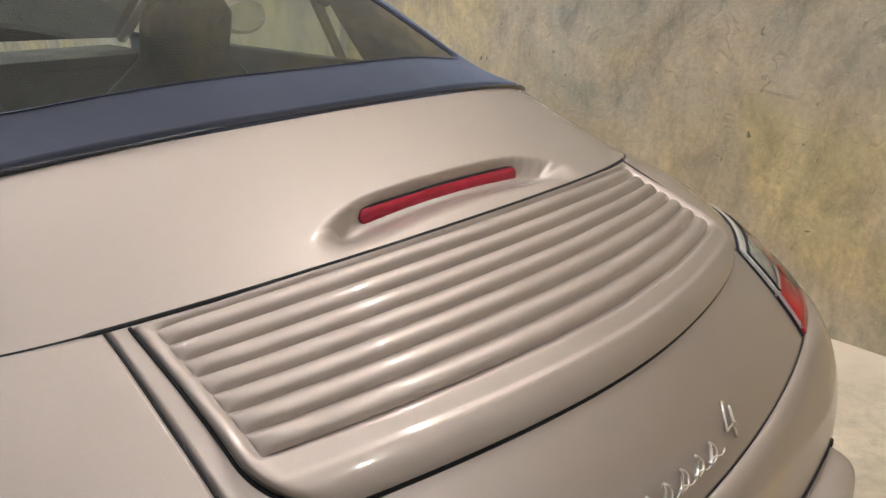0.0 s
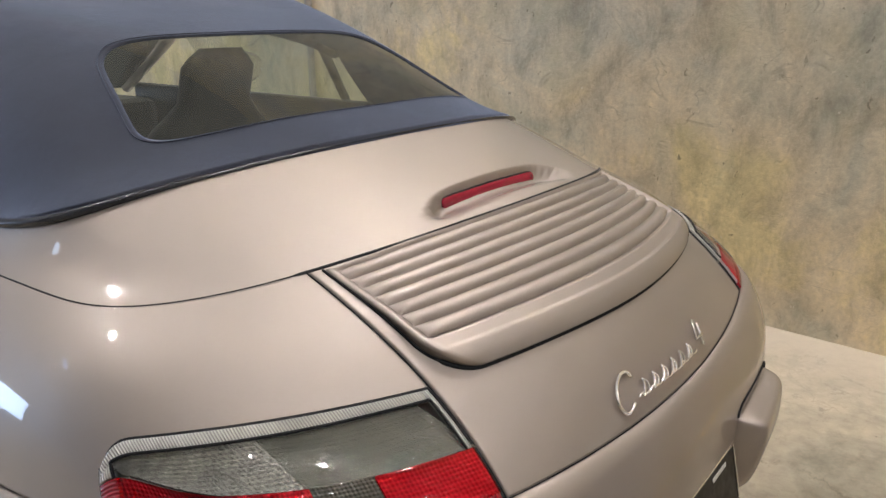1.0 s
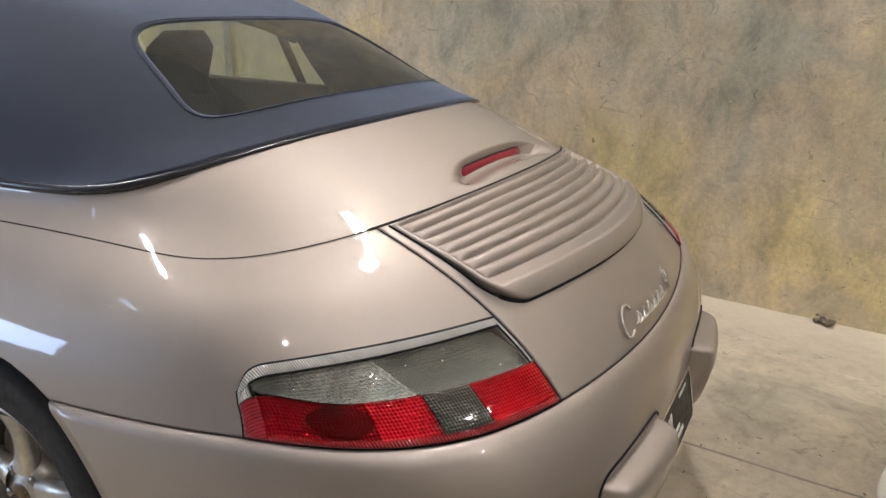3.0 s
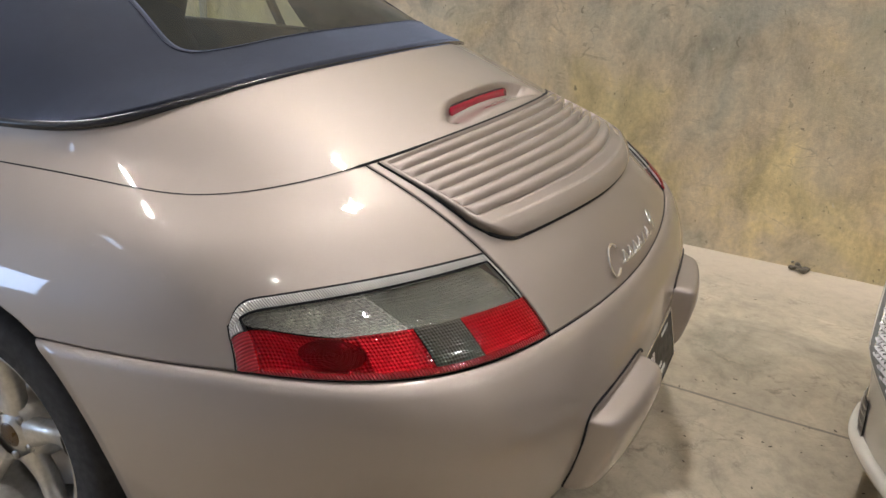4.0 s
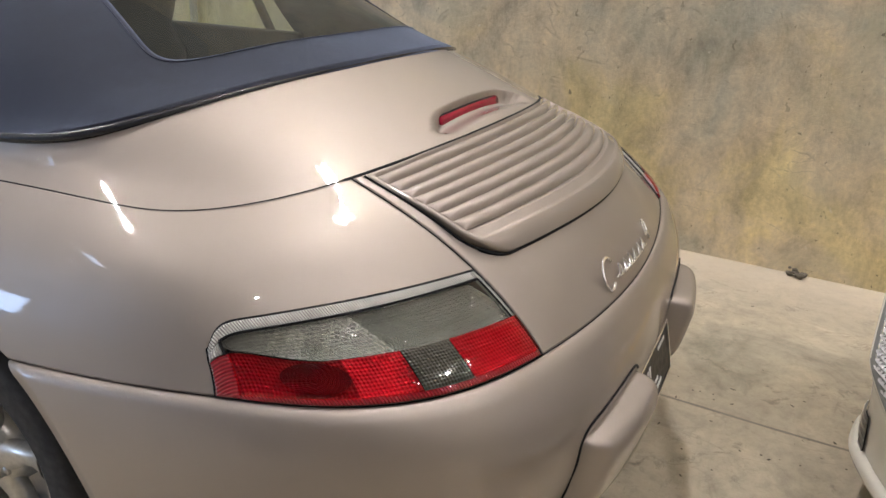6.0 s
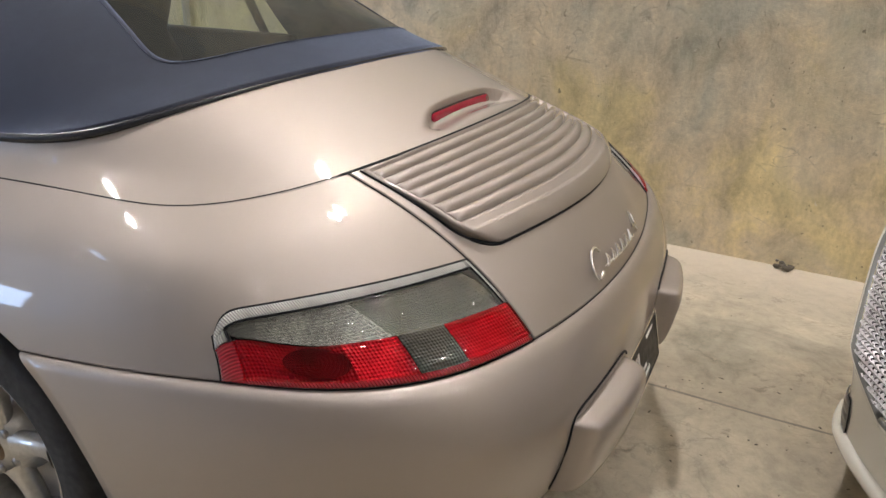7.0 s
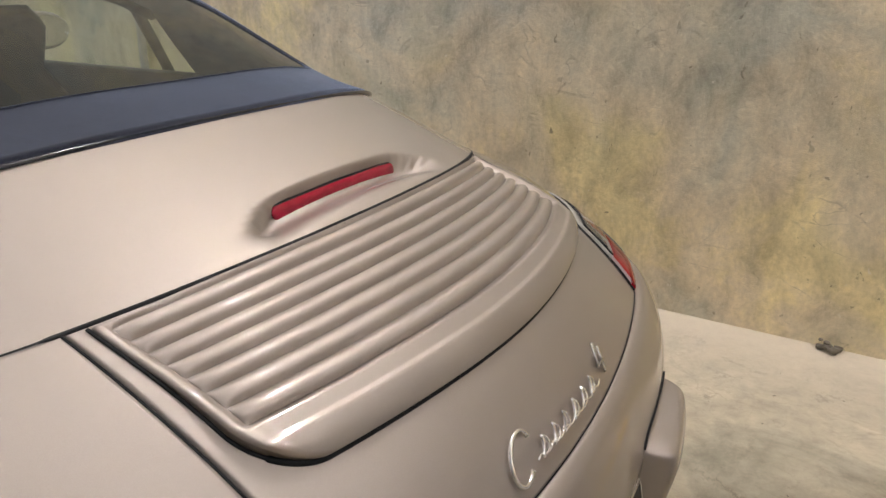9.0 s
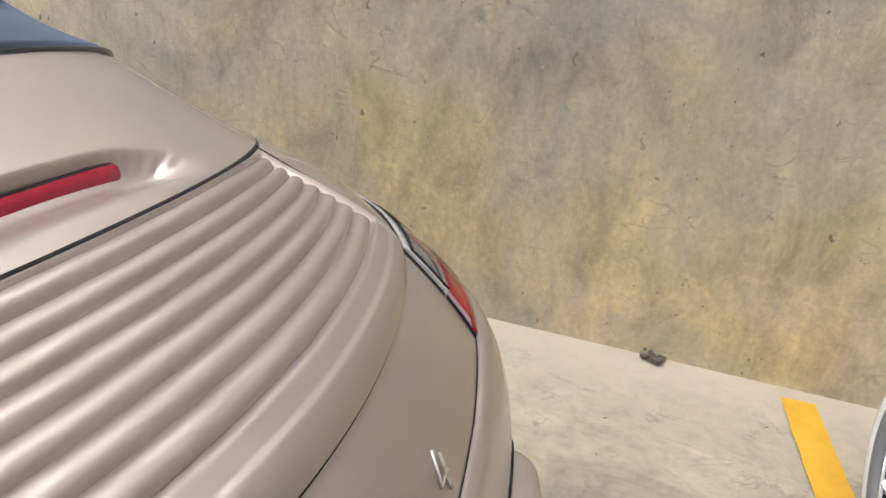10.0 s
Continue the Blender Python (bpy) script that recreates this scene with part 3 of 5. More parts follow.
# conduit on the wall
pipe = thing("wall_conduit", "slim grey steel conduit running up the concrete wall", "conduit")
tube("tube", [(2.03, 2.75, z) for z in np.linspace(0.02, 2.98, 8)], 0.022, DUCT, pipe, 14)
for zc in (0.6, 1.75, 2.7):
    boxed("clip", (2.005, 2.07, 2.715, 2.785, zc - 0.012, zc + 0.012), STEEL, pipe, 0.004)

# rubble by the wall
rub = thing("rubble_lump", "small dark lump of broken rubble beside the wall", "rubble", (1.785, -0.765, 0))
random.seed(11)
for k in range(7):
    bm = bmesh.new()
    bmesh.ops.create_icosphere(bm, subdivisions=2, radius=random.uniform(0.008, 0.024))
    for v in bm.verts:
        v.co *= 1 + 0.6 * noise.noise(v.co * 55 + Vector((k * 7, 0, 0)))
        v.co.z *= 0.7
    piece = part("piece", bm, plain("dark rubble", (0.14, 0.12, 0.09), 0.9, grain=0.003) if k == 0 else bpy.data.materials["dark rubble"], rub)
    piece.location = (random.uniform(-.018, .018), random.uniform(-.034, .034), 0.012 + 0.010 * (k % 3))


# twin-tube ceiling lights
def ceiling_light():
    t = thing("ceiling_light", "white twin-tube fluorescent batten, lit, under the ceiling", "ceiling light", group="ceiling lights")
    bm = bmesh.new()
    box(bm, -0.11, 0.11, -0.52, 0.52, -0.05, 0.0, 0.008)
    part("housing", bm, FIXTURE, t)
    for sx in (-0.065, 0.065):
        tube("fluorescent_tube", [(sx, y, -0.075) for y in np.linspace(-0.46, 0.46, 6)], 0.014, TUBE, t, 12)
        for y in (-0.47, 0.47):
            bm = bmesh.new()
            box(bm, sx - 0.024, sx + 0.024, y - 0.012, y + 0.012, -0.10, -0.05, 0.004)
            part("lamp_holder", bm, FIXTURE, t)
    return t


first = ceiling_light()
first.matrix_world = pose(1.70, 0.36, 6.0) @ Matrix.Diagonal((1.25, 0.36, 1.1, 1))
# the last one, behind the car, is added fill for bumper and wall
for x, y, size in ((-1.9, -2.1, 0.62), (-3.4, -0.9, 0.38), (1.6, 7.2, 1.0), (1.6, 13.5, 1.0), (-6.1, 8.2, 0.45), (-9.0, 12.0, 0.38), (-11.6, 10.6, 0.38), (-9.9, 5.7, 0.36), (-10.0, 1.4, 0.34), (-0.2, -5.4, 1.1)):
    copy_thing(first, pose(x, y, 6.0) @ Matrix.Scale(size, 4))
copy_thing(first, pose(-1.5, 4.3, 6.0, 0, 0, 78) @ Matrix.Diagonal((0.7, 0.9, 0.9, 1)))


# ---------------------------------------------------------------- the convertible
car = thing("convertible_car", "champagne metallic sports convertible, dark blue soft top closed", "car")
WHEEL_Y, WHEEL_Z, ARCH = 0.60, 0.31, 0.376
ARCH_Z = 0.272
FRONT_WHEEL_Y = 2.92

body = Surface(
    # belt line under the soft top
    ((0, 0.211, 1.004), (0.27, 0.231, 0.998), (0.505, 0.295, 0.972), (0.605, 0.354, 0.945), (0.662, 0.433, 0.922), (0.69, 0.533, 0.908), (0.702, 0.662, 0.904), (0.707, 0.852, 0.898), (0.71, 1.152, 0.888), (0.7, 2.15, 0.87), (0.6, 2.52, 0.86), (0.36, 2.64, 0.86), (0, 2.68, 0.865)),
    # crown of the rear deck
    ((0, 0.069, 0.96), (0.265, 0.092, 0.952), (0.505, 0.162, 0.924), (0.598, 0.222, 0.903), (0.662, 0.292, 0.884), (0.698, 0.382, 0.874), (0.712, 0.511, 0.874), (0.718, 0.721, 0.872), (0.73, 1.15, 0.856), (0.73, 2.15, 0.83), (0.665, 2.8, 0.785), (0.45, 3.2, 0.72), (0, 3.28, 0.72)),
    # gap in front of the engine lid and along the wings
    ((0, -0.082, 0.9), (0.25, -0.063, 0.892), (0.494, 0.015, 0.862), (0.582, 0.076, 0.85), (0.652, 0.142, 0.842), (0.698, 0.228, 0.840), (0.714, 0.359, 0.848), (0.724, 0.619, 0.850), (0.752, 1.149, 0.824), (0.75, 2.15, 0.78), (0.7, 2.98, 0.71), (0.55, 3.55, 0.61), (0, 3.65, 0.58)),
    # wing crown
    ((0, -0.203, 0.846), (0.25, -0.19, 0.839), (0.5, -0.097, 0.82), (0.629, -0.034, 0.812), (0.733, 0.050, 0.803), (0.797, 0.162, 0.790), (0.818, 0.326, 0.776), (0.824, 0.616, 0.764), (0.825, 1.146, 0.735), (0.81, 2.15, 0.7), (0.8, 2.98, 0.65), (0.62, 3.68, 0.545), (0, 3.82, 0.52)),
    # upper edge of the tail lights
    ((0, -0.335, 0.742), (0.25, -0.322, 0.74), (0.486, -0.214, 0.75), (0.627, -0.128, 0.748), (0.737, -0.016, 0.735), (0.803, 0.07, 0.714), (0.846, 0.213, 0.69), (0.866, 0.613, 0.67), (0.86, 1.142, 0.64), (0.85, 2.15, 0.605), (0.845, 2.95, 0.585), (0.66, 3.74, 0.491), (0, 3.9, 0.474)),
    # lower edge of the lights and bumper seam
    ((0, -0.398, 0.618), (0.25, -0.381, 0.618), (0.475, -0.348, 0.624), (0.652, -0.298, 0.622), (0.768, -0.165, 0.624), (0.812, 0.018, 0.629), (0.856, 0.209, 0.615), (0.88, 0.609, 0.585), (0.878, 1.139, 0.55), (0.87, 2.15, 0.515), (0.865, 2.95, 0.531), (0.68, 3.78, 0.45), (0, 3.93, 0.434)),
    # fullest line of the bumper
    ((0, -0.464, 0.48), (0.25, -0.454, 0.486), (0.495, -0.42, 0.502), (0.698, -0.345, 0.512), (0.815, -0.168, 0.516), (0.872, 0.012, 0.52), (0.89, 0.225, 0.51), (0.892, 0.605, 0.496), (0.882, 1.133, 0.43), (0.88, 2.15, 0.434), (0.88, 2.95, 0.434), (0.69, 3.8, 0.385), (0, 3.95, 0.369)),
    # lower edge
    ((0, -0.395, 0.275), (0.25, -0.388, 0.275), (0.45, -0.355, 0.273), (0.62, -0.275, 0.269), (0.745, -0.146, 0.263), (0.82, 0.014, 0.256), (0.86, 0.213, 0.237), (0.87, 0.593, 0.210), (0.86, 1.123, 0.178), (0.86, 2.150, 0.247), (0.86, 2.950, 0.231), (0.66, 3.760, 0.231), (0, 3.920, 0.231)),
    # tucked-in underside
    ((0, -0.330, 0.180), (0.25, -0.320, 0.179), (0.42, -0.290, 0.178), (0.55, -0.220, 0.175), (0.65, -0.110, 0.170), (0.7, 0.030, 0.154), (0.74, 0.219, 0.136), (0.76, 0.589, 0.110), (0.76, 1.118, 0.078), (0.76, 2.150, 0.166), (0.76, 2.950, 0.166), (0.6, 3.650, 0.166), (0, 3.800, 0.166)),
    fair=0.06)


def arch_u(v, lo, hi, cy, inside_hi):
    """Where the line v meets the wheel arch, between the columns lo and hi."""
    us = np.linspace(lo, hi, 400)
    p = body.at(us, np.full_like(us, v))
    d = np.hypot(p[:, 1] - cy + 0.012, p[:, 2] - ARCH_Z) - ARCH
    idx = np.where((d[:-1] > 0) != (d[1:] > 0))[0]
    if len(idx) == 0:
        return hi if inside_hi else lo
    i = idx[0] if inside_hi else idx[-1]
    return us[i] + (us[i + 1] - us[i]) * d[i] / (d[i] - d[i + 1])


def arch_v(u, lo, hi, cy):
    """Where the column u meets the wheel arch, between the lines lo and hi; hi if it does not."""
    vs = np.linspace(lo, hi, 200)
    p = body.at(np.full_like(vs, u), vs)
    d = np.hypot(p[:, 1] - cy + 0.012, p[:, 2] - ARCH_Z) - ARCH
    idx = np.where(d < 0)[0]
    return vs[idx[0]] if len(idx) else hi


def both(name, U, V, material, parent, label="", **kw):
    """The same panel on both sides of the car."""
    right = part(name, body.patch(U, V, sign=1.0, **kw), material, parent, label)
    left = part(name, body.patch(-U, V, sign=1.0, **kw), material, parent, label)
    return left, right


# dark shell behind the gaps
U, V = np.meshgrid(np.linspace(-6.2, 6.2, 100), np.linspace(0.3, 7, 60))
part("inner_shell", body.patch(U, V, lift=-0.036, lip=0, gap=0), DARK, car)

# rear deck with the pocket of the high brake light
U, V = np.meshgrid(edged(-7.85, 7.85, 240, 0.0008), edged(-0.06, 2, 150, 0.002))
P = body.at(U, V)
LAMP_Y = 0.012
sx = np.abs(P[..., 0])
sm = lambda q: q * q * (3 - 2 * q)
back = LAMP_Y + 0.005 - 0.030 * np.clip((sx - 0.12) / 0.1, 0, 1) ** 2
deep = sm(np.clip((back - P[..., 1]) / 0.012, 0, 1))
fade = sm(np.clip((P[..., 1] - (LAMP_Y - 0.072)) / 0.050, 0, 1))
ends = sm(np.clip((0.245 - sx - 0.5 * np.clip(P[..., 1] - LAMP_Y, 0, 1)) / 0.055, 0, 1))
pocket = -0.026 * deep * fade * ends
part("rear_deck", body.patch(U, V, lift=pocket), PAINT, car)


# high brake light: a slim bar with rounded ends
def brake_bar(half, high, depth, swell):
    rows = []
    for k, (grow, dy) in enumerate(((1.0, depth), (1.0, 0.001), (0.985, 0.0), (0.93, -swell), (0.0, -swell))):
        ring = []
        for a in np.linspace(0, 2 * math.pi, 48, endpoint=False):
            ca, sa = math.cos(a), math.sin(a)
            x = (half - high) * (1 if ca > 0 else -1) * min(1, abs(ca) * 6) + high * ca * grow
            if grow == 0.0:
                x = x * 0.9
            ring.append((x, dy + 0.08 * x * x, high * sa * grow - 0.13 * x * x))
        rows.append(ring)
    return np.array(rows)


lamp = part("high_brake_light", grid_mesh(brake_bar(0.158, 0.0130, 0.03, 0.001), closed=True), RUBBER, car, "slim red high brake light set in the rear deck")
lamp.matrix_local = pose(0, LAMP_Y - 0.002, 0.9128, -14)
lens = part("lens", grid_mesh(brake_bar(0.156, 0.0104, 0.02, 0.001), closed=True), plain("red brake lens", (0.30, 0.008, 0.028), 0.15, spec=0.6, grain_scale=400), lamp, "red ribbed plastic lens")
lens.location = (0, -0.0035, 0)

# engine lid
U, V = np.meshgrid(edged(-2, 2, 110, 0.002), edged(2, 5, 120, 0.002))
P = body.at(U, V)
yf = -0.079 + 0.079 * np.abs(P[..., 0] / 0.461) ** 2
yb = -0.312 + 0.41 * P[..., 0] ** 2
pb = (yf - P[..., 1]) / (yf - yb)
pa = np.abs(P[..., 0]) / (0.461 - 0.008 * np.clip(pb, 0, 1))
under = np.clip((0.97 - pa) / 0.02, 0, 1) * np.clip((pb - 0.02) / 0.04, 0, 1) * np.clip((0.77 - pb) / 0.06, 0, 1)
lid = part("engine_lid", body.patch(U, V, lift=-0.02 * under), PAINT, car)

# louvred spoiler panel set in the lid
def plan_uv(x, y):
    """The lid's parameters above the plan point x, y."""
    x, y = np.asarray(x, float), np.asarray(y, float)
    u, v = x / 0.248, 2.0 + np.clip(-y / 0.11, 0, 2.6)
    e = 1e-3
    for _ in range(12):
        p = body.at(u, v)
        du, dv = (body.at(u + e, v) - p) / e, (body.at(u, v + e) - p) / e
        fx, fy = x - p[..., 0], y - p[..., 1]
        det = du[..., 0] * dv[..., 1] - dv[..., 0] * du[..., 1]
        u = u + np.clip((fx * dv[..., 1] - fy * dv[..., 0]) / det, -0.5, 0.5)
        v = np.clip(v + np.clip((du[..., 0] * fy - du[..., 1] * fx) / det, -0.5, 0.5), 1.9, 4.8)
    return u, v


def panel_uv(a, b):
    """Panel coordinates: a from -1 to 1 across, b from 0 to 1 front to back."""
    half = 0.461 - 0.008 * b
    round_off = np.clip((b - 0.74) / 0.26, 0, 1)
    half = half - 0.062 * (1 - np.sqrt(np.clip(1 - round_off ** 2, 0, 1)))
    x = a * half
    y_front = -0.079 + 0.079 * np.abs(x / 0.461) ** 2
    y_back = -0.312 + 0.41 * x ** 2
    return plan_uv(x, y_front + (y_back - y_front) * b)


A, B = np.meshgrid(edged(-1, 1, 130, 0.002), np.concatenate([[0], np.linspace(0.004, 0.90, 90), 1 - 0.09 * (1 - np.linspace(0, 1, 34)) ** 2]))
U, V = panel_uv(A, B)


def panel_rise(b):
    return 0.001 + 0.016 * np.clip((b - 0.15) / 0.70, 0, 1) ** 1.3


roll = np.clip((B - 0.86) / 0.14, 0, 1)
lipside = np.clip((np.abs(A) - 0.978) / 0.022, 0, 1)
rim_up = np.maximum(sm(np.clip((B - 0.855) / 0.022, 0, 1)), 0.8 * sm(np.clip((np.abs(A) - 0.966) / 0.012, 0, 1)))
SLATS, S0, S1 = 7, 0.026, 0.762
well = np.clip((B - S0 + 0.01) / 0.02, 0, 1) * np.clip((S1 + 0.02 - B) / 0.02, 0, 1) * np.clip((0.970 - np.abs(A)) / 0.012, 0, 1)
spoiler = part("spoiler_panel", body.patch(U, V, lift=panel_rise(B) + 0.0035 * rim_up - 0.012 * roll ** 2.5 - 0.005 * lipside ** 2 - 0.0085 * well, lip=0.02, gap=0.003), PAINT, lid, "louvred champagne spoiler panel")
for k in range(SLATS):
    b0, b1 = S0 + (S1 - S0) * k / SLATS, S0 + (S1 - S0) * (k + 1) / SLATS
    q = np.concatenate([np.linspace(0, 0.76, 11), np.linspace(0.80, 1.0, 7)])
    reach = 0.965 - 0.010 * k / SLATS
    a = reach * np.sin(np.linspace(-1, 1, 90) * math.pi / 2)
    Aq, Q = np.meshgrid(a, q)
    Bq = b0 + (b1 - b0) * Q
    U, V = panel_uv(Aq, Bq)
    hump = np.sin(np.clip(Q / 0.76, 0, 1) ** 0.85 * math.pi * 0.5)
    prof = 0.0088 * (1 - np.abs(2 * Q - 1) ** 2.6) * (0.80 + 0.20 * hump)
    tip = np.clip((reach - np.abs(Aq)) / 0.045, 0, 1)
    part("louvre_slat", body.patch(U, V, lift=panel_rise(Bq) - 0.0065 + prof * np.sqrt(tip), lip=0, gap=0), PAINT, spoiler)
# dark bead round the panel, thicker at the rear for the shaded gap
aa = np.concatenate([np.full(60, -1.0), np.linspace(-1, 1, 90), np.full(60, 1.0)])
down = 1 - (1 - np.linspace(0, 1, 60)) ** 2
bb_ = np.concatenate([down, np.full(90, 1.0), down[::-1]])
uu, vv = panel_uv(aa, bb_)
pp = body.at(uu, vv) + body.normal(uu, vv) * 0.0012
tube("panel_gap_bead", [tuple(p) for p in pp], [0.0022 + 0.0018 * float(q > 0.9) for q in bb_], RUBBER, lid, 8)

# dark seals in the gaps
def seal(us, vs, radius, sink=0.0015):
    us, vs = np.broadcast_arrays(np.asarray(us, float), np.asarray(vs, float))
    p = body.at(us, vs) - body.normal(us, vs) * sink
    tube("gap_seal", [tuple(q) for q in p], radius, RUBBER, car, 8)


seal(np.linspace(-7.8, 7.8, 240), 2.0, [0.0044 if abs(q) < 2.1 else 0.0030 for q in np.linspace(-7.8, 7.8, 240)], 0.0024)
for side in (-2.0, 2.0):
    seal(side, np.linspace(2, 5, 60), 0.0024)
seal(np.linspace(-2, 2, 80), 5.0, 0.0022)

# rear wings
us = np.concatenate([[2, 2.006], np.linspace(2.03, 7.95, 170), [8.0]])
U = np.tile(us, (70, 1))
V = np.empty_like(U)
for j, u in enumerate(us):
    lo = arch_v(u, 3.2, 5, WHEEL_Y) if u > 5.5 else 5.0
    V[:, j] = 2 + (lo - 2) * np.concatenate([[0, 0.004], np.linspace(0.015, 0.985, 66), [0.996, 1]])
la = (U - 2.035) / 2.985
ltop = 3.955 + 0.385 * np.clip((la - 0.80) / 0.20, 0, 1) ** 3.2
behind = np.clip((V - ltop - 0.05) / 0.06, 0, 1) * np.clip((0.985 - la) / 0.02, 0, 1) * np.clip((U - 2.06) / 0.05, 0, 1) * np.clip((4.98 - V) / 0.02, 0, 1)
both("rear_wing", U, V, PAINT, car, lift=-0.033 * behind)

# bumper, from one wheel arch to the other, and the sills ahead of the arches
vs = np.concatenate([[5, 5.004, 5.012, 5.024, 5.04, 5.06, 5.085, 5.11, 5.14, 5.17], np.linspace(5.20, 8, 62)])
U, V = np.empty((len(vs), 200)), np.empty((len(vs), 200))
for i, v in enumerate(vs):
    end = arch_u(v, 5.0, 7.0, WHEEL_Y, True)
    U[i], V[i] = np.concatenate([np.linspace(-end, -1.0, 60)[:-1], np.linspace(-1, 1, 82), np.linspace(1.0, end, 60)[1:]]), v
ridge = np.clip((V - 5) / 0.20, 0, 1)
P = body.at(U, V)
recess = sm(np.clip((0.185 - np.abs(P[..., 0])) / 0.03, 0, 1)) * sm(np.clip((0.392 - P[..., 2]) / 0.02, 0, 1)) * (P[..., 1] < 0)
bumper = part("rear_bumper", body.patch(U, V, lift=0.016 * np.sqrt(1 - (1 - ridge) ** 2) - 0.002 - 0.02 * recess), PAINT, car)
U, V = np.empty((40, 30)), np.empty((40, 30))
for i, v in enumerate(np.linspace(5, 8, 40)):
    U[i], V[i] = np.linspace(arch_u(v, 7.0, 7.99, WHEEL_Y, False), 8, 30), v
both("sill_panel", U, V, PAINT, car)
# dark arch liners and rolled arch edges
for side in (-1, 1):
    for cy in (WHEEL_Y, FRONT_WHEEL_Y):
        rows = []
        for x in (0.84, 0.55):
            rows.append([(side * x, cy + (ARCH + 0.006) * math.cos(a), ARCH_Z + (ARCH + 0.006) * math.sin(a)) for a in np.linspace(-0.6, math.pi + 0.6, 50)])
        part("arch_liner", grid_mesh(np.array(rows)), DARK, car)

# doors, front wings, bonnet, front bumper
U, V = np.meshgrid(edged(8, 9, 40, 0.004), edged(-0.02, 7.2, 90, 0.001))
both("door", U, V, PAINT, car)
us = np.linspace(9, 12, 90)
U = np.tile(us, (50, 1))
V = np.empty_like(U)
for j, u in enumerate(us):
    lo = arch_v(u, 3.0, 5, FRONT_WHEEL_Y) if u < 11.2 else 5.0
    V[:, j] = np.linspace(2, lo, 50)
both("front_wing", U, V, PAINT, car)
U, V = np.meshgrid(np.concatenate([np.linspace(9, 12, 50)]), np.linspace(0, 2, 40))
both("bonnet", U, V, PAINT, car, gap=0.0)
U, V = np.empty((40, 40)), np.empty((40, 40))
for i, v in enumerate(np.linspace(5, 8, 40)):
    U[i], V[i] = np.linspace(arch_u(v, 10.0, 11.5, FRONT_WHEEL_Y, False), 12, 40), v
both("front_bumper", U, V, PAINT, car, gap=0.0)
U, V = np.empty((40, 20)), np.empty((40, 20))
for i, v in enumerate(np.linspace(5, 7.2, 40)):
    U[i], V[i] = np.linspace(9, arch_u(v, 9.0, 10.0, FRONT_WHEEL_Y, True), 20), v
both("front_sill", U, V, PAINT, car)
bm = bmesh.new()
box(bm, -0.7, 0.7, -0.25, 3.7, 0.15, 0.2)
part("underbody", bm, DARK, car)


# tail lights: reflectors, covers and gasket on the corner of the body
def light_uv(a, b):
    """a from 0 at the lid to 1 at the outer end, b from 0 at the top to 1 at the bottom."""
    a, b = np.broadcast_arrays(np.asarray(a, float), np.asarray(b, float))
    u = 2.035 + a * 2.985
    top = 3.955 + 0.385 * np.clip((a - 0.80) / 0.20, 0, 1) ** 3.2
    u = u - 0.16 * np.clip((a - 0.55) / 0.45, 0, 1) * np.clip(0.25 - b, 0, 1) * 0.6
    return u, top + b * (4.985 - top)


def split_line(a):
    """Where the clear part ends and the red begins."""
    return 0.565 - 0.27 * np.clip((np.asarray(a, float) - 0.62) / 0.38, 0, 1) ** 1.6


def strip_line(a):
    """Lower edge of the clear strip along the top."""
    return 0.105 + 0.07 * np.asarray(a, float)


def light_patch(a0, a1, b0, b1, lift, na=40, nb=24, dome=0.0, lip=0.006, gap=0.0008, bowl=0.0, lean=0.0, turn=0.0, flutes=(0, 0, 0.0), cells=(0, 0, 0.0)):
    """A piece of the light; b0 and b1 may be lines, lean slants its ends, bowl hollows it."""
    S, T = np.meshgrid(np.linspace(0, 1, na), np.linspace(0, 1, nb))
    A = a0 + (a1 - a0) * S
    lo = b0(A) if callable(b0) else b0
    hi = b1(A) if callable(b1) else b1
    B = lo + (hi - lo) * T
    U, V = light_uv(A + lean * (T - 0.5) * (S if a0 == 0.0 else 1.0), B)
    swell = dome * (1 - (2 * S - 1) ** 8) * (1 - (2 * T - 1) ** 8) - bowl * (1 - (2 * S - 1) ** 2) * (1 - (2 * T - 1) ** 2) ** 0.7 - turn * S
    swell = swell + flutes[2] * np.abs(np.sin(math.pi * (flutes[0] * S + flutes[1] * T))) + cells[2] * np.abs(np.sin(math.pi * cells[0] * S) * np.sin(math.pi * cells[1] * T))
    return U, V, lift + swell, lip, gap


def disc_patch(ac, bc, ra, rb, lift, dish):
    """A round dish behind the lens."""
    R, T = np.meshgrid(np.linspace(0.02, 1, 14), np.linspace(0, 2 * math.pi, 40), indexing="ij")
    U, V = light_uv(ac + ra * R * np.cos(T), bc + rb * R * np.sin(T))
    return U, V, lift - dish * (1 - R ** 2), 0, 0


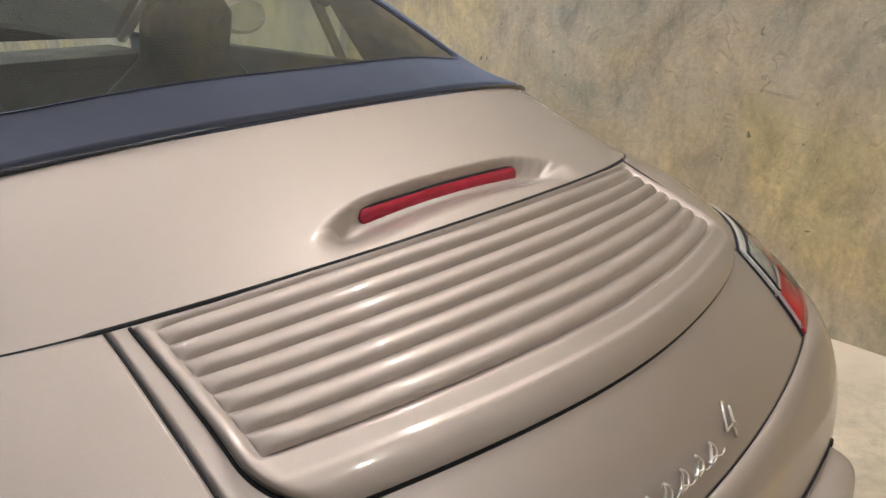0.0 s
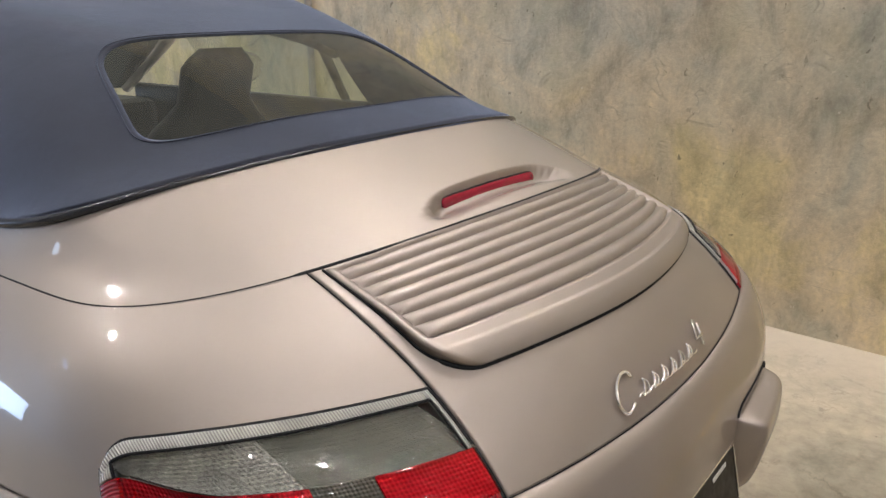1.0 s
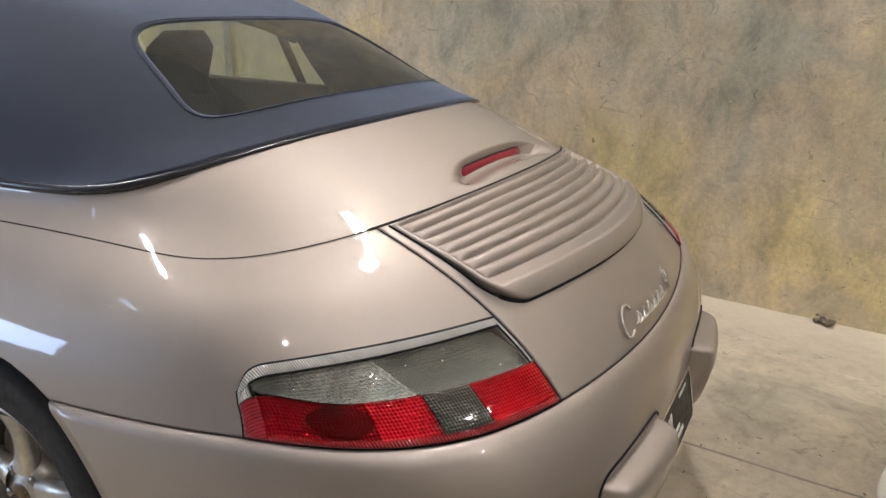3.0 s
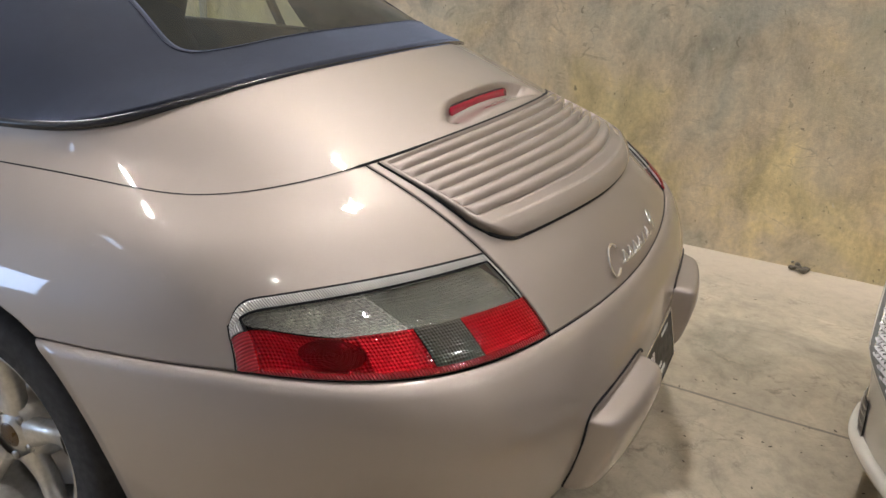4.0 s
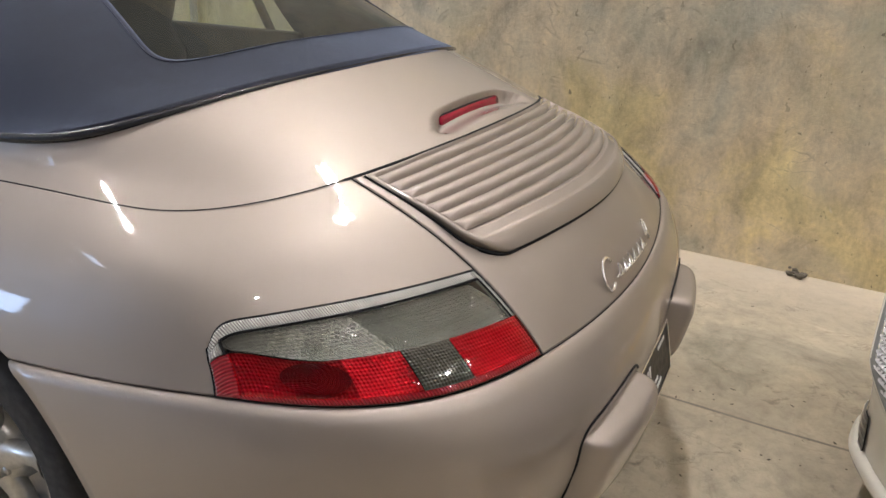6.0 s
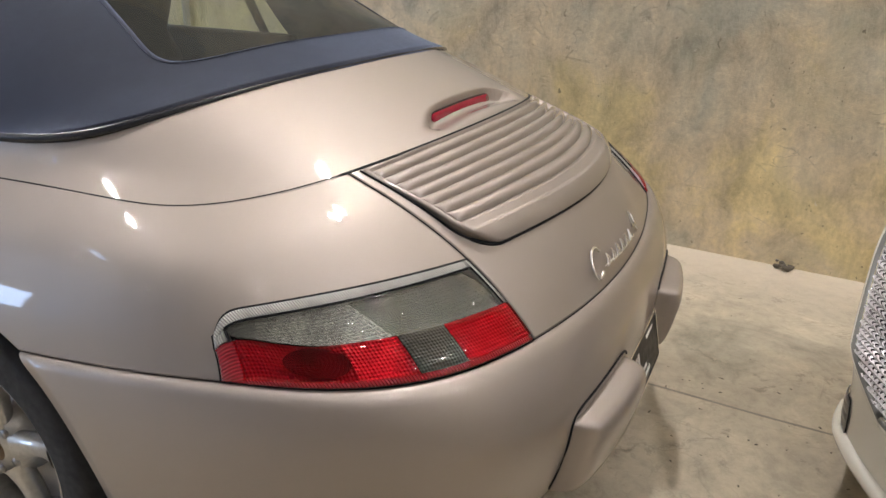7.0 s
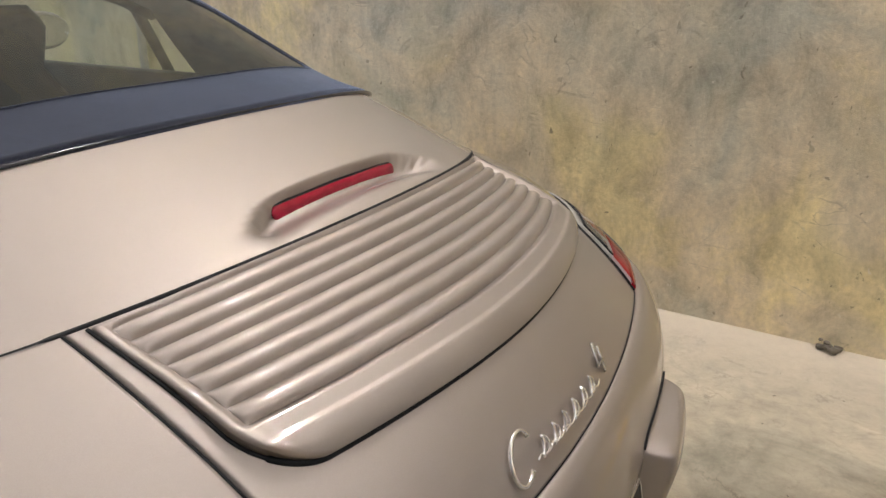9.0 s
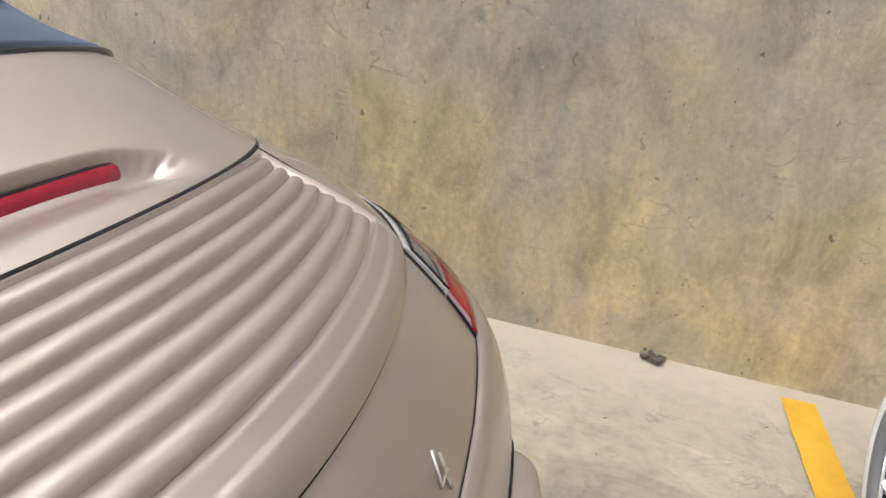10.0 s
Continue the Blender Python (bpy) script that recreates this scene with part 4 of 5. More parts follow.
def tail_light(side):
    def put(name, spec, mat, parent, label=""):
        U, V, lift, lip, gap = spec
        ob = part(name, body.patch(side * U, V, lift=lift, lip=lip, gap=gap), mat, parent, label)
        ob.visible_shadow = mat not in (CLEAR_COVER, RED_COVER)
        return ob

    def bead(a, b, radius, lift, name="lens_border"):
        U, V = light_uv(a, b)
        p = body.at(side * U, V) + body.normal(side * U, V) * lift
        tube(name, [tuple(q) for q in p], radius, RUBBER, t, 8)

    flat = dict(lip=0, gap=0)
    END, RED_TOP, RED_END = 0.935, split_line, 0.925
    A, B = np.meshgrid(edged(-0.010, 1.010, 80, 0.004), edged(-0.034, 1.006, 40, 0.006))
    U, V = light_uv(A, B)
    inside = np.clip(np.minimum(np.minimum(A, 1 - A) * 8, np.minimum(B - 0.05, 0.97 - B) * 2.5) / 0.08, 0, 1)
    t = put("tail_light", (U, V, 0.0026 - 0.034 * inside, 0.006, 0.0008), RUBBER, car, "wrap-round tail light, clear above and red below")
    put("edge_strip", light_patch(0.016, 1.0, 0.0, strip_line, 0.0060, 90, 8, 0.001), REFLECTOR_FINE, t, "finely ribbed clear edge strip")
    put("edge_strip", light_patch(END, 1.0, strip_line, RED_TOP, 0.0060, 12, 20, 0.001), REFLECTOR_FINE, t, "finely ribbed clear edge strip")
    put("end_strip", light_patch(0.0, 0.016, 0.0, RED_TOP, 0.0060, 6, 30, 0.001), REFLECTOR_FINE, t, "finely ribbed clear edge strip")
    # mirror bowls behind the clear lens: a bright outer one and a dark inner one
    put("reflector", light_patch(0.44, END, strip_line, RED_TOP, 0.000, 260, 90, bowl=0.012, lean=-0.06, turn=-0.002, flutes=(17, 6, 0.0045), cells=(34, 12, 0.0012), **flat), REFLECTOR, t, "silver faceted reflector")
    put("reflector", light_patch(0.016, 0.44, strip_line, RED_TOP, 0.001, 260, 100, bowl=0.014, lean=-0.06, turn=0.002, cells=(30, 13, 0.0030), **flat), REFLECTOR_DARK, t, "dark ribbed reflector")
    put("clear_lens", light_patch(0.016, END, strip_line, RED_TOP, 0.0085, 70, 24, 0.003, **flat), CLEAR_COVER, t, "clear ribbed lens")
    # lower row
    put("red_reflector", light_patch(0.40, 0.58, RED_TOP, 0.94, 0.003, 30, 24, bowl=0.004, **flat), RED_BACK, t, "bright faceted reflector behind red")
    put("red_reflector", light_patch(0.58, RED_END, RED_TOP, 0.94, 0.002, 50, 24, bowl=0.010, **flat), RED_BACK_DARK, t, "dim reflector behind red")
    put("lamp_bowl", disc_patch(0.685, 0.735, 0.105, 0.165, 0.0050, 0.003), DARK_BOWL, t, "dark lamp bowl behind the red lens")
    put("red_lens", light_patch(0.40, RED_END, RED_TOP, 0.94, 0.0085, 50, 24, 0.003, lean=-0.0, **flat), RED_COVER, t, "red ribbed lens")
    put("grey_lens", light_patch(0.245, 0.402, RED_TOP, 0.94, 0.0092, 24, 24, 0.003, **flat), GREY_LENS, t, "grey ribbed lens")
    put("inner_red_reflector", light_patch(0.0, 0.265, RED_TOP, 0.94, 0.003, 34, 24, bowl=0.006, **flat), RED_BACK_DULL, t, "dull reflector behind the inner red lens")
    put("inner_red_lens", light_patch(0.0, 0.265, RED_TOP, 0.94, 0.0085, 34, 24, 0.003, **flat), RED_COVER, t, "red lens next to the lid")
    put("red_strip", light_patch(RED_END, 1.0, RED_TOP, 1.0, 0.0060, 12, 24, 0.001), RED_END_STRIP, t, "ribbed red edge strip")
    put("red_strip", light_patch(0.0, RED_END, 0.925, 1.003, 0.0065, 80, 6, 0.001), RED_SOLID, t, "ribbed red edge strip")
    # thin dark borders between the cells
    aa = np.linspace(0.018, END, 60)
    bead(aa, strip_line(aa), 0.0022, 0.0085)
    q = np.linspace(0, 1, 20)
    bead(np.full(20, END), strip_line(END) + (split_line(END) - strip_line(END)) * q, 0.0022, 0.0080)
    bead(np.full(20, 0.017), strip_line(0.017) + (split_line(0.017) - strip_line(0.017)) * q, 0.0018, 0.0085)
    return t


tail_light(-1)
tail_light(1)


# bumper guards either side of the plate
BUMPER_TREE = BVHTree.FromPolygons([v.co.copy() for v in bumper.data.vertices], [tuple(p.vertices) for p in bumper.data.polygons])


def bumper_guard(side):
    """A padded guard with a flat sloping top, a crisp upper edge and a rounded outer end."""
    def half_height(s):
        return 0.096 - 0.006 * s

    rows = []
    for s in np.linspace(0, 1, 44):
        x = 0.172 + 0.296 * s
        endf = (1 - abs(2 * s - 1) ** 12) ** 0.5 if 0 < s < 1 else 0.0
        back = -0.36 + 0.02 * s
        reach = (-0.512 + 0.042 * s ** 2) * endf + back * (1 - endf)
        zc, hz = 0.402, half_height(s) * (0.80 + 0.20 * endf)
        ring = []
        for a in np.linspace(0, 2 * math.pi, 56, endpoint=False):
            ca, sa = math.cos(a), math.sin(a)
            e = 0.24 if sa > 0 else 0.40
            k = math.copysign(abs(ca) ** e, ca)
            yy = (back + reach) / 2 + (back - reach) / 2 * k
            # the top falls towards its outer edge, the face leans in below
            zz = zc + hz * math.copysign(abs(sa) ** e, sa) - (0.020 * (1 - k) / 2 if sa > 0 else 0)
            yy += 0.035 * (1 - k) / 2 * max(0.0, (zc + 0.3 * hz - zz) / hz) * 0.6
            ring.append((side * x, yy, zz))
        rows.append(ring)
    guard = part("bumper_guard", grid_mesh(np.array(rows), closed=True, flip=side < 0), PAINT, bumper, "rounded champagne bumper guard")
    # dark bead standing for the shadow gap where the guard meets the bumper
    out = []
    for q in np.linspace(2.6, -0.75, 70):
        c, d = math.cos(q), math.sin(q)
        s = 0.5 + 0.5 * math.copysign(abs(c) ** 0.3, c)
        x, z = 0.172 + 0.296 * s, 0.402 + (half_height(s) + 0.003) * math.copysign(abs(d) ** 0.3, d)
        got = BUMPER_TREE.ray_cast(Vector((side * x, -1.0, z)), Vector((0, 1, 0)))[0]
        if got is not None:
            out.append((got.x, got.y - 0.0005, got.z))
    tube("guard_gap_bead", out, 0.0028, RUBBER, guard, 8)
    return guard


bumper_guard(-1)
bumper_guard(1)

# plate panel between the guards
plate = boxed("plate_panel", (-0.156, 0.156, -0.005, 0.005, -0.050, 0.066), BLACK_PANEL, bumper, 0.003, "black dealer plate with white print")
plate.matrix_local = pose(0, -0.468, 0.370, -12)
boxed("plate_backing", (-0.162, 0.162, -0.008, 0.08, -0.054, 0.060), DARK, plate, 0.004).location = (0, 0.012, 0)
for x0, x1, z0, z1 in ((-0.128, -0.118, 0.010, 0.040), (-0.112, -0.096, 0.010, 0.034), (-0.090, -0.080, 0.010, 0.034), (-0.074, -0.062, 0.010, 0.044), (-0.056, -0.042, 0.010, 0.046), (-0.10, 0.02, -0.014, -0.006), (-0.11, 0.05, -0.034, -0.024), (0.04, 0.11, 0.044, 0.052)):
    boxed("print_bar", (x0, x1, -0.0062, -0.0048, z0, z1), WHITE_INK, plate)
for x0, x1, z0, z1 in ((-0.158, 0.158, 0.0662, 0.0705), (-0.158, 0.158, -0.0545, -0.0502), (-0.1605, -0.1562, -0.0545, 0.0705), (0.1562, 0.1605, -0.0545, 0.0705)):
    boxed("plate_border", (x0, x1, -0.0075, 0.004, z0, z1), CHROME, plate, 0.001)

# chrome script mark on the lid, kept as plain strokes
def on_lid(x, up):
    """A point on the lid, x across and up metres above the lower edge of the mark."""
    u = x / 0.24
    v = 4.80 + 0.10 * x - up / 0.145
    return np.array(body.at(u, v)) + np.array(body.normal(u, v)) * 0.005


def stroke(pts, r=0.0026):
    tube("stroke", [tuple(on_lid(x, z)) for x, z in pts], r, CHROME, mark, 8)


mark = new("script_mark")
mark.parent = lid
mark["label"] = "row of small slanted chrome strokes"
stroke([(-0.176 + 0.024 * math.cos(a) + 0.012 * math.sin(a), 0.020 + 0.030 * math.sin(a)) for a in np.linspace(0.6, 5.5, 22)], 0.0032)
for k, x in enumerate((-0.138, -0.106, -0.074, -0.040, -0.006, 0.028)):
    stroke([(x + 0.012 * q + 0.004 * math.sin(q * 3), 0.026 * q) for q in np.linspace(0, 1, 7)])
    stroke([(x + 0.012 * math.cos(a) + 0.010, 0.012 + 0.011 * math.sin(a)) for a in np.linspace(-2.6, 1.2, 10)], 0.0019)
stroke([(-0.15 + 0.22 * q, 0.003 + 0.003 * math.sin(q * 38)) for q in np.linspace(0, 1, 60)], 0.0014)
stroke([(0.100, 0.050), (0.084, 0.018), (0.112, 0.018)], 0.0030)
stroke([(0.110, 0.040), (0.104, 0.0)], 0.0030)


# ---------------------------------------------------------------- soft top
roof = Surface(
    ((0, .200, 1.010), (.27, .222, 1.004), (.50, .288, .980), (.612, .36, .952), (.690, .50, .916)),
    ((0, .345, 1.070), (.27, .37, 1.063), (.490, .440, 1.025), (.622, .52, .980), (.70, .64, .908)),
    ((0, .62, 1.175), (.275, .64, 1.170), (.495, .70, 1.140), (.636, .78, 1.055), (.712, .84, .900)),
    ((0, .98, 1.278), (.28, .985, 1.276), (.490, 1.02, 1.258), (.648, 1.10, 1.125), (.718, .97, .896)),
    ((0, 1.25, 1.328), (.27, 1.25, 1.326), (.480, 1.25, 1.310), (.645, 1.25, 1.170), (.718, 1.25, .888)),
    ((0, 1.58, 1.346), (.25, 1.575, 1.342), (.45, 1.57, 1.325), (.61, 1.56, 1.215), (.718, 1.55, .876)),
    ((0, 1.98, 1.325), (.25, 1.965, 1.32), (.41, 1.945, 1.30), (.575, 1.9, 1.20), (.71, 1.85, .872)))
N = 200
ang = np.linspace(0, 2 * math.pi, N, endpoint=False)


def window_outline(a):
    """The rear window's outline, as column and row of the roof surface."""
    c, s = np.cos(a), np.sin(a)
    e = 0.36
    x = np.sign(c) * np.abs(c) ** e
    y = np.sign(s) * np.abs(s) ** (e * 1.15)
    k = 1.525 + 0.70 * y
    j = x * (1.76 - 0.26 * y)
    return j, k


def rect_outline(a, j1, k0, k1):
    c, s = np.cos(a), np.sin(a)
    m = np.maximum(np.abs(c), np.abs(s))
    return c / m * j1, (k0 + k1) / 2 + s / m * (k1 - k0) / 2


ji, ki = window_outline(ang)
jo, ko = rect_outline(ang, 4.0, 0.0, 3.0)
t = np.concatenate([[0, 0.0, 0.02], np.linspace(0.05, 1, 30)])[:, None]
J, K = ji + (jo - ji) * t, ki + (ko - ki) * t
lift = np.zeros_like(J)
lift[0] = -0.006
lift[1] = -0.0005
lift = lift - 0.014 * np.clip((0.10 - K) / 0.10, 0, 1)
pts = roof.at(J, K) + roof.normal(J, K) * lift[..., None]
top = part("soft_top", grid_mesh(pts, closed=True), CANVAS, car, "dark blue canvas soft top, closed")
J, K = np.meshgrid(np.linspace(-3, 3, 70), np.linspace(3, 6, 60))
part("roof_canvas", roof.patch(J, K, lift=0.0, lip=0, gap=0), CANVAS, top)
t = np.linspace(0, 1, 14)[:, None] ** 0.7
J, K = ji * 1.012 * (1 - t), 1.525 + (ki - 1.525) * 1.012 * (1 - t)
pts = roof.at(J, K) - roof.normal(J, K) * 0.0025
part("rear_window", grid_mesh(pts, closed=True), GLASS_REAR, top, "tinted rear glass in the soft top")
jj, kk = ji * 1.03, 1.525 + (ki - 1.525) * 1.035
pts = roof.at(jj, kk) + roof.normal(jj, kk) * 0.001
tube("window_seam", [tuple(p) for p in pts], 0.0012, CANVAS, top, 8, closed=True)
# gloss strip where canvas meets paint
us = np.linspace(-7.8, 7.8, 200)
pts = body.at(us, np.full_like(us, 0.0)) + body.normal(us, np.full_like(us, 0.0)) * 0.002
tube("belt_strip", [tuple(p) for p in pts], [0.0035 + 0.0055 * min(1, max(0, (abs(u) - 1.2) / 2.6)) for u in us], PIPING, car, 20)
# side windows, pillars, windscreen
for side in (-1, 1):
    pts = np.array([[roof.at(side * j, k) for k in np.linspace(3.55, 6, 20)] for j in np.linspace(3.03, 4, 8)])
    part("door_window", grid_mesh(pts), GLASS_SIDE, car, "clear door glass")
    pts = np.array([[roof.at(side * j, k) for k in np.linspace(3.02, 3.45, 8)] for j in np.linspace(3.05, 4, 8)])
    part("quarter_window", grid_mesh(pts), GLASS_SIDE, car, "small quarter glass")
    pts = [tuple(roof.at(side * j, 3.5)) for j in np.linspace(3.0, 4, 8)]
    tube("window_pillar", pts, 0.016, DARK, car, 8)
    pts = [tuple(np.array(roof.at(side * 3.02, k)) + (0, 0, -0.008)) for k in np.linspace(3, 6, 20)]
    tube("roof_rail", pts, 0.016, DARK, car, 8)
    tube("windscreen_pillar", [tuple(roof.at(side * 3.0, 6.0)), (side * 0.62, 2.15, 1.09), (side * 0.64, 2.46, 0.935)], 0.024, PAINT, car, 10)
    # door mirror
    m = bmesh.new()
    bmesh.ops.create_uvsphere(m, u_segments=24, v_segments=14, radius=1)
    for v in m.verts:
        v.co = Vector((v.co.x * 0.10, v.co.y * (0.05 if v.co.y > 0 else 0.02), v.co.z * 0.065))
    mir = part("door_mirror", smooth(m), PAINT, car)
    mir.location = (side * 0.835, 1.85, 1.035) if side > 0 else (-0.90, 2.02, 1.0)
    m = bmesh.new()
    bmesh.ops.create_circle(m, cap_ends=True, segments=28, radius=1)
    bmesh.ops.transform(m, matrix=pose(0, -0.0215, 0, 90) @ Matrix.Diagonal((0.085, 0.052, 1, 1)), verts=m.verts)
    part("mirror_glass", m, CHROME, mir)
ws = np.array([[Vector((x * 0.56, 1.99 - 0.09 * abs(x) ** 2, 1.272 - 0.05 * x * x)).lerp(Vector((x * 0.63, 2.62 - 0.16 * x * x, 0.935)), s) for x in np.linspace(-1, 1, 20)] for s in np.linspace(0, 1, 10)], float)
part("windscreen", grid_mesh(ws), GLASS_SIDE, car, "clear windscreen")

# cabin
boxed("parcel_shelf", (-0.62, 0.62, 0.32, 0.86, 0.84, 0.90), CARPET, car, 0.02)
boxed("cabin_floor", (-0.68, 0.68, 0.8, 2.6, 0.22, 0.27), CARPET, car)
boxed("rear_bulkhead", (-0.64, 0.64, 0.80, 0.88, 0.25, 0.88), CARPET, car, 0.02)
boxed("dashboard", (-0.66, 0.66, 2.22, 2.58, 0.60, 0.905), LEATHER, car, 0.05)
for side in (-1, 1):
    boxed("door_card", (side * 0.66 - 0.02, side * 0.66 + 0.02, 0.95, 2.4, 0.3, 0.96), LEATHER, car, 0.012)


def seat(x):
    t = part("seat", smooth(box(bmesh.new(), x - 0.24, x + 0.24, 1.55, 2.05, 0.36, 0.50, 0.05, 4)), LEATHER, car, "black leather sports seat")
    rows = []
    for s in np.linspace(0, 1, 26):
        z = 0.42 + 0.72 * s
        w = 0.245 - 0.02 * s if s < 0.62 else 0.233 - 0.10 * min(1, (s - 0.62) / 0.14)
        w *= (1 - max(0, (s - 0.9) / 0.1) ** 2 * 0.45)
        d = 0.065 if s < 0.66 else 0.05
        if s > 0.93:
            d *= 0.7
        yc = 1.60 - 0.26 * s
        ring = []
        for a in np.linspace(0, 2 * math.pi, 24, endpoint=False):
            ca, sa = math.cos(a), math.sin(a)
            ring.append((x + w * math.copysign(abs(ca) ** .6, ca), yc + d * math.copysign(abs(sa) ** .6, sa), z))
        rows.append(ring)
    rows = [[tuple(np.mean(rows[0], 0))] * 24] + rows + [[tuple(np.mean(rows[-1], 0))] * 24]
    part("seat_back", grid_mesh(np.array(rows), closed=True), LEATHER, t)
    return t


seat(-0.36)
seat(0.36)
ring = [(-0.36 + 0.18 * math.cos(a), 2.08 + 0.07 * math.sin(a), 0.86 + 0.165 * math.sin(a)) for a in np.linspace(0, 2 * math.pi, 40, endpoint=False)]
tube("steering_wheel", ring, 0.015, LEATHER, car, 10, closed=True)
m = bmesh.new()
box(m, -0.11, 0.11, 2.06, 2.09, 1.165, 1.225, 0.012, 3)
part("interior_mirror", smooth(m), DARK, car)


# wheels
def wheel(side, cy):
    cx = side * 0.748
    w = lathe("wheel", [(0.115 * side * q[0], q[1]) for q in ((-1, .20), (-1, .29), (-.75, .308), (-.3, .31), (.3, .31), (.72, .308), (.95, .296), (1.0, .275), (1.0, .222), (.93, .214), (.9, .210))], cx, cy, WHEEL_Z, TYRE, car, 72, "black tyre on a silver five-spoke alloy wheel")
    lathe("rim", [(side * q[0], q[1]) for q in ((.104, .212), (.108, .208), (.104, .200), (.085, .194), (.03, .19), (-.09, .185), (-.1, .205))], cx, cy, WHEEL_Z, ALLOY, w, 72, "polished rim lip")
    lathe("brake_disc", [(side * q[0], q[1]) for q in ((.0, .0), (.0, .05), (.02, .055), (.02, .155), (.0, .158), (-.01, .158))], cx, cy, WHEEL_Z, STEEL, w, 48, "steel brake disc")
    lathe("hub", [(side * q[0], q[1]) for q in ((.086, .0), (.086, .03), (.080, .036), (.078, .066), (.055, .075), (.02, .078))], cx, cy, WHEEL_Z, ALLOY, w, 40)
    lathe("hub_cap", [(side * q[0], q[1]) for q in ((.0905, .0), (.0895, .022), (.086, .027))], cx, cy, WHEEL_Z, plain("dark crest badge", (0.12, 0.07, 0.03), 0.3) if "dark crest badge" not in bpy.data.materials else bpy.data.materials["dark crest badge"], w, 24, "small dark crest badge")
    for k in range(5):
        ang5 = 2 * math.pi * k / 5 + 0.35
        rows = []
        for s in np.linspace(0, 1, 14):
            r = 0.05 + 0.146 * s
            half = 0.034 - 0.016 * math.sin(s * math.pi * 0.75) + 0.012 * s ** 3
            x0 = 0.080 - 0.012 * math.sin(s * math.pi) + 0.018 * s
            ring = []
            for a in np.linspace(0, 2 * math.pi, 14, endpoint=False):
                off = half * math.copysign(abs(math.cos(a)) ** 0.7, math.cos(a))
                hx = 0.020 * math.sin(a)
                ring.append((cx + side * (x0 + hx - 0.012), cy + r * math.cos(ang5) - off * math.sin(ang5), WHEEL_Z + r * math.sin(ang5) + off * math.cos(ang5)))
            rows.append(ring)
        part("spoke", grid_mesh(np.array(rows), closed=True), ALLOY, w)
        br = 0.052
        a5 = ang5 + math.pi / 5
        lathe("wheel_bolt", [(side * q[0], q[1]) for q in ((.084, .0), (.084, .009), (.078, .010))], cx, cy + br * math.cos(a5), WHEEL_Z + br * math.sin(a5), STEEL, w, 10)
    boxed("brake_caliper", (min(cx - 0.03 * side, cx + 0.045 * side), max(cx - 0.03 * side, cx + 0.045 * side), cy - 0.19, cy - 0.10, WHEEL_Z - 0.05, WHEEL_Z + 0.12), plain("grey caliper", (0.10, 0.10, 0.10), 0.45) if "grey caliper" not in bpy.data.materials else bpy.data.materials["grey caliper"], w, 0.012)


for side in (-1, 1):
    for cy in (WHEEL_Y, FRONT_WHEEL_Y):
        wheel(side, cy + (0.014 if cy == WHEEL_Y else 0.0))


# ---------------------------------------------------------------- white car behind
white = thing("white_car", "white saloon car with bright mesh grille behind convertible", "car")
white.matrix_world = pose(-0.168, -1.136, 0, 0, 0, 28)
nose = Surface(
    ((0, -1.00, .97), (.35, -1.00, .96), (.62, -1.05, .93), (.70, -1.10, .91), (.78, -1.35, .90), (.84, -2.1, .90)),
    ((0, -.30, .82), (.38, -.33, .815), (.70, -.43, .78), (.74, -.54, .77), (.80, -.95, .77), (.88, -2.1, .78)),
    ((0, -.115, .69), (.37, -.14, .68), (.738, -.212, .652), (.765, -.33, .645), (.81, -.80, .64), (.89, -2.1, .66)),
    ((0, -.045, .54), (.35, -.06, .53), (.642, -.112, .512), (.675, -.22, .51), (.77, -.75, .52), (.89, -2.1, .55)),
    ((0, .03, .41), (.28, .022, .41), (.482, -.002, .408), (.535, -.10, .41), (.72, -.62, .42), (.89, -2.1, .42)),
    ((0, .045, .29), (.28, .035, .29), (.45, .0, .29), (.53, -.055, .28), (.72, -.50, .28), (.89, -2.1, .28)),
    ((0, .03, .14), (.28, .02, .14), (.45, -.01, .14), (.56, -.07, .14), (.74, -.50, .14), (.89, -2.1, .15)))
U, V = np.meshgrid(np.linspace(-5, 5, 120), np.linspace(0, 6, 120))
part("nose_panel", nose.patch(U, V, lip=0.01, gap=0), WHITE, white)


def grille_uv(a, b):
    """Grille face: a across, b from the top down past the widest corner to the narrower foot."""
    v = 1.75 + 2.95 * b
    return a * (2.0 - 1.0 * np.clip((v - 4.0) / 0.70, 0, 1)), v


A, B = np.meshgrid(np.linspace(-1, 1, 70), np.linspace(0, 1, 60))
U, V = grille_uv(A, B)
part("grille_backing", nose.patch(U, V, lift=0.003, lip=0, gap=0), DARK, white)


def rim(s, n=40):
    """Round the grille's edge, drawn in by the share s."""
    ea = np.concatenate([np.linspace(-1, 1, n), np.full(n, 1.0), np.linspace(1, -1, n), np.full(n, -1.0)])
    eb = np.concatenate([np.zeros(n), np.linspace(0, 1, n), np.ones(n), np.linspace(1, 0, n)])
    return grille_uv(ea * (1 - s), s * 0.5 + eb * (1 - s))


U, V = rim(0.0)
pts = nose.at(U, V) + nose.normal(U, V) * 0.004
tube("grille_surround", [tuple(p) for p in pts], 0.010, WHITE, white, 10, closed=True)
U, V = rim(0.035)
pts = nose.at(U, V) + nose.normal(U, V) * 0.002
tube("inner_surround", [tuple(p) for p in pts], 0.012, plain("grey satin plastic", (0.16, 0.16, 0.15), 0.45), white, 10, closed=True)
U, V = rim(0.075)
pts = nose.at(U, V) + nose.normal(U, V) * 0.006
tube("bright_edge", [tuple(p) for p in pts], 0.004, CHROME, white, 8, closed=True)
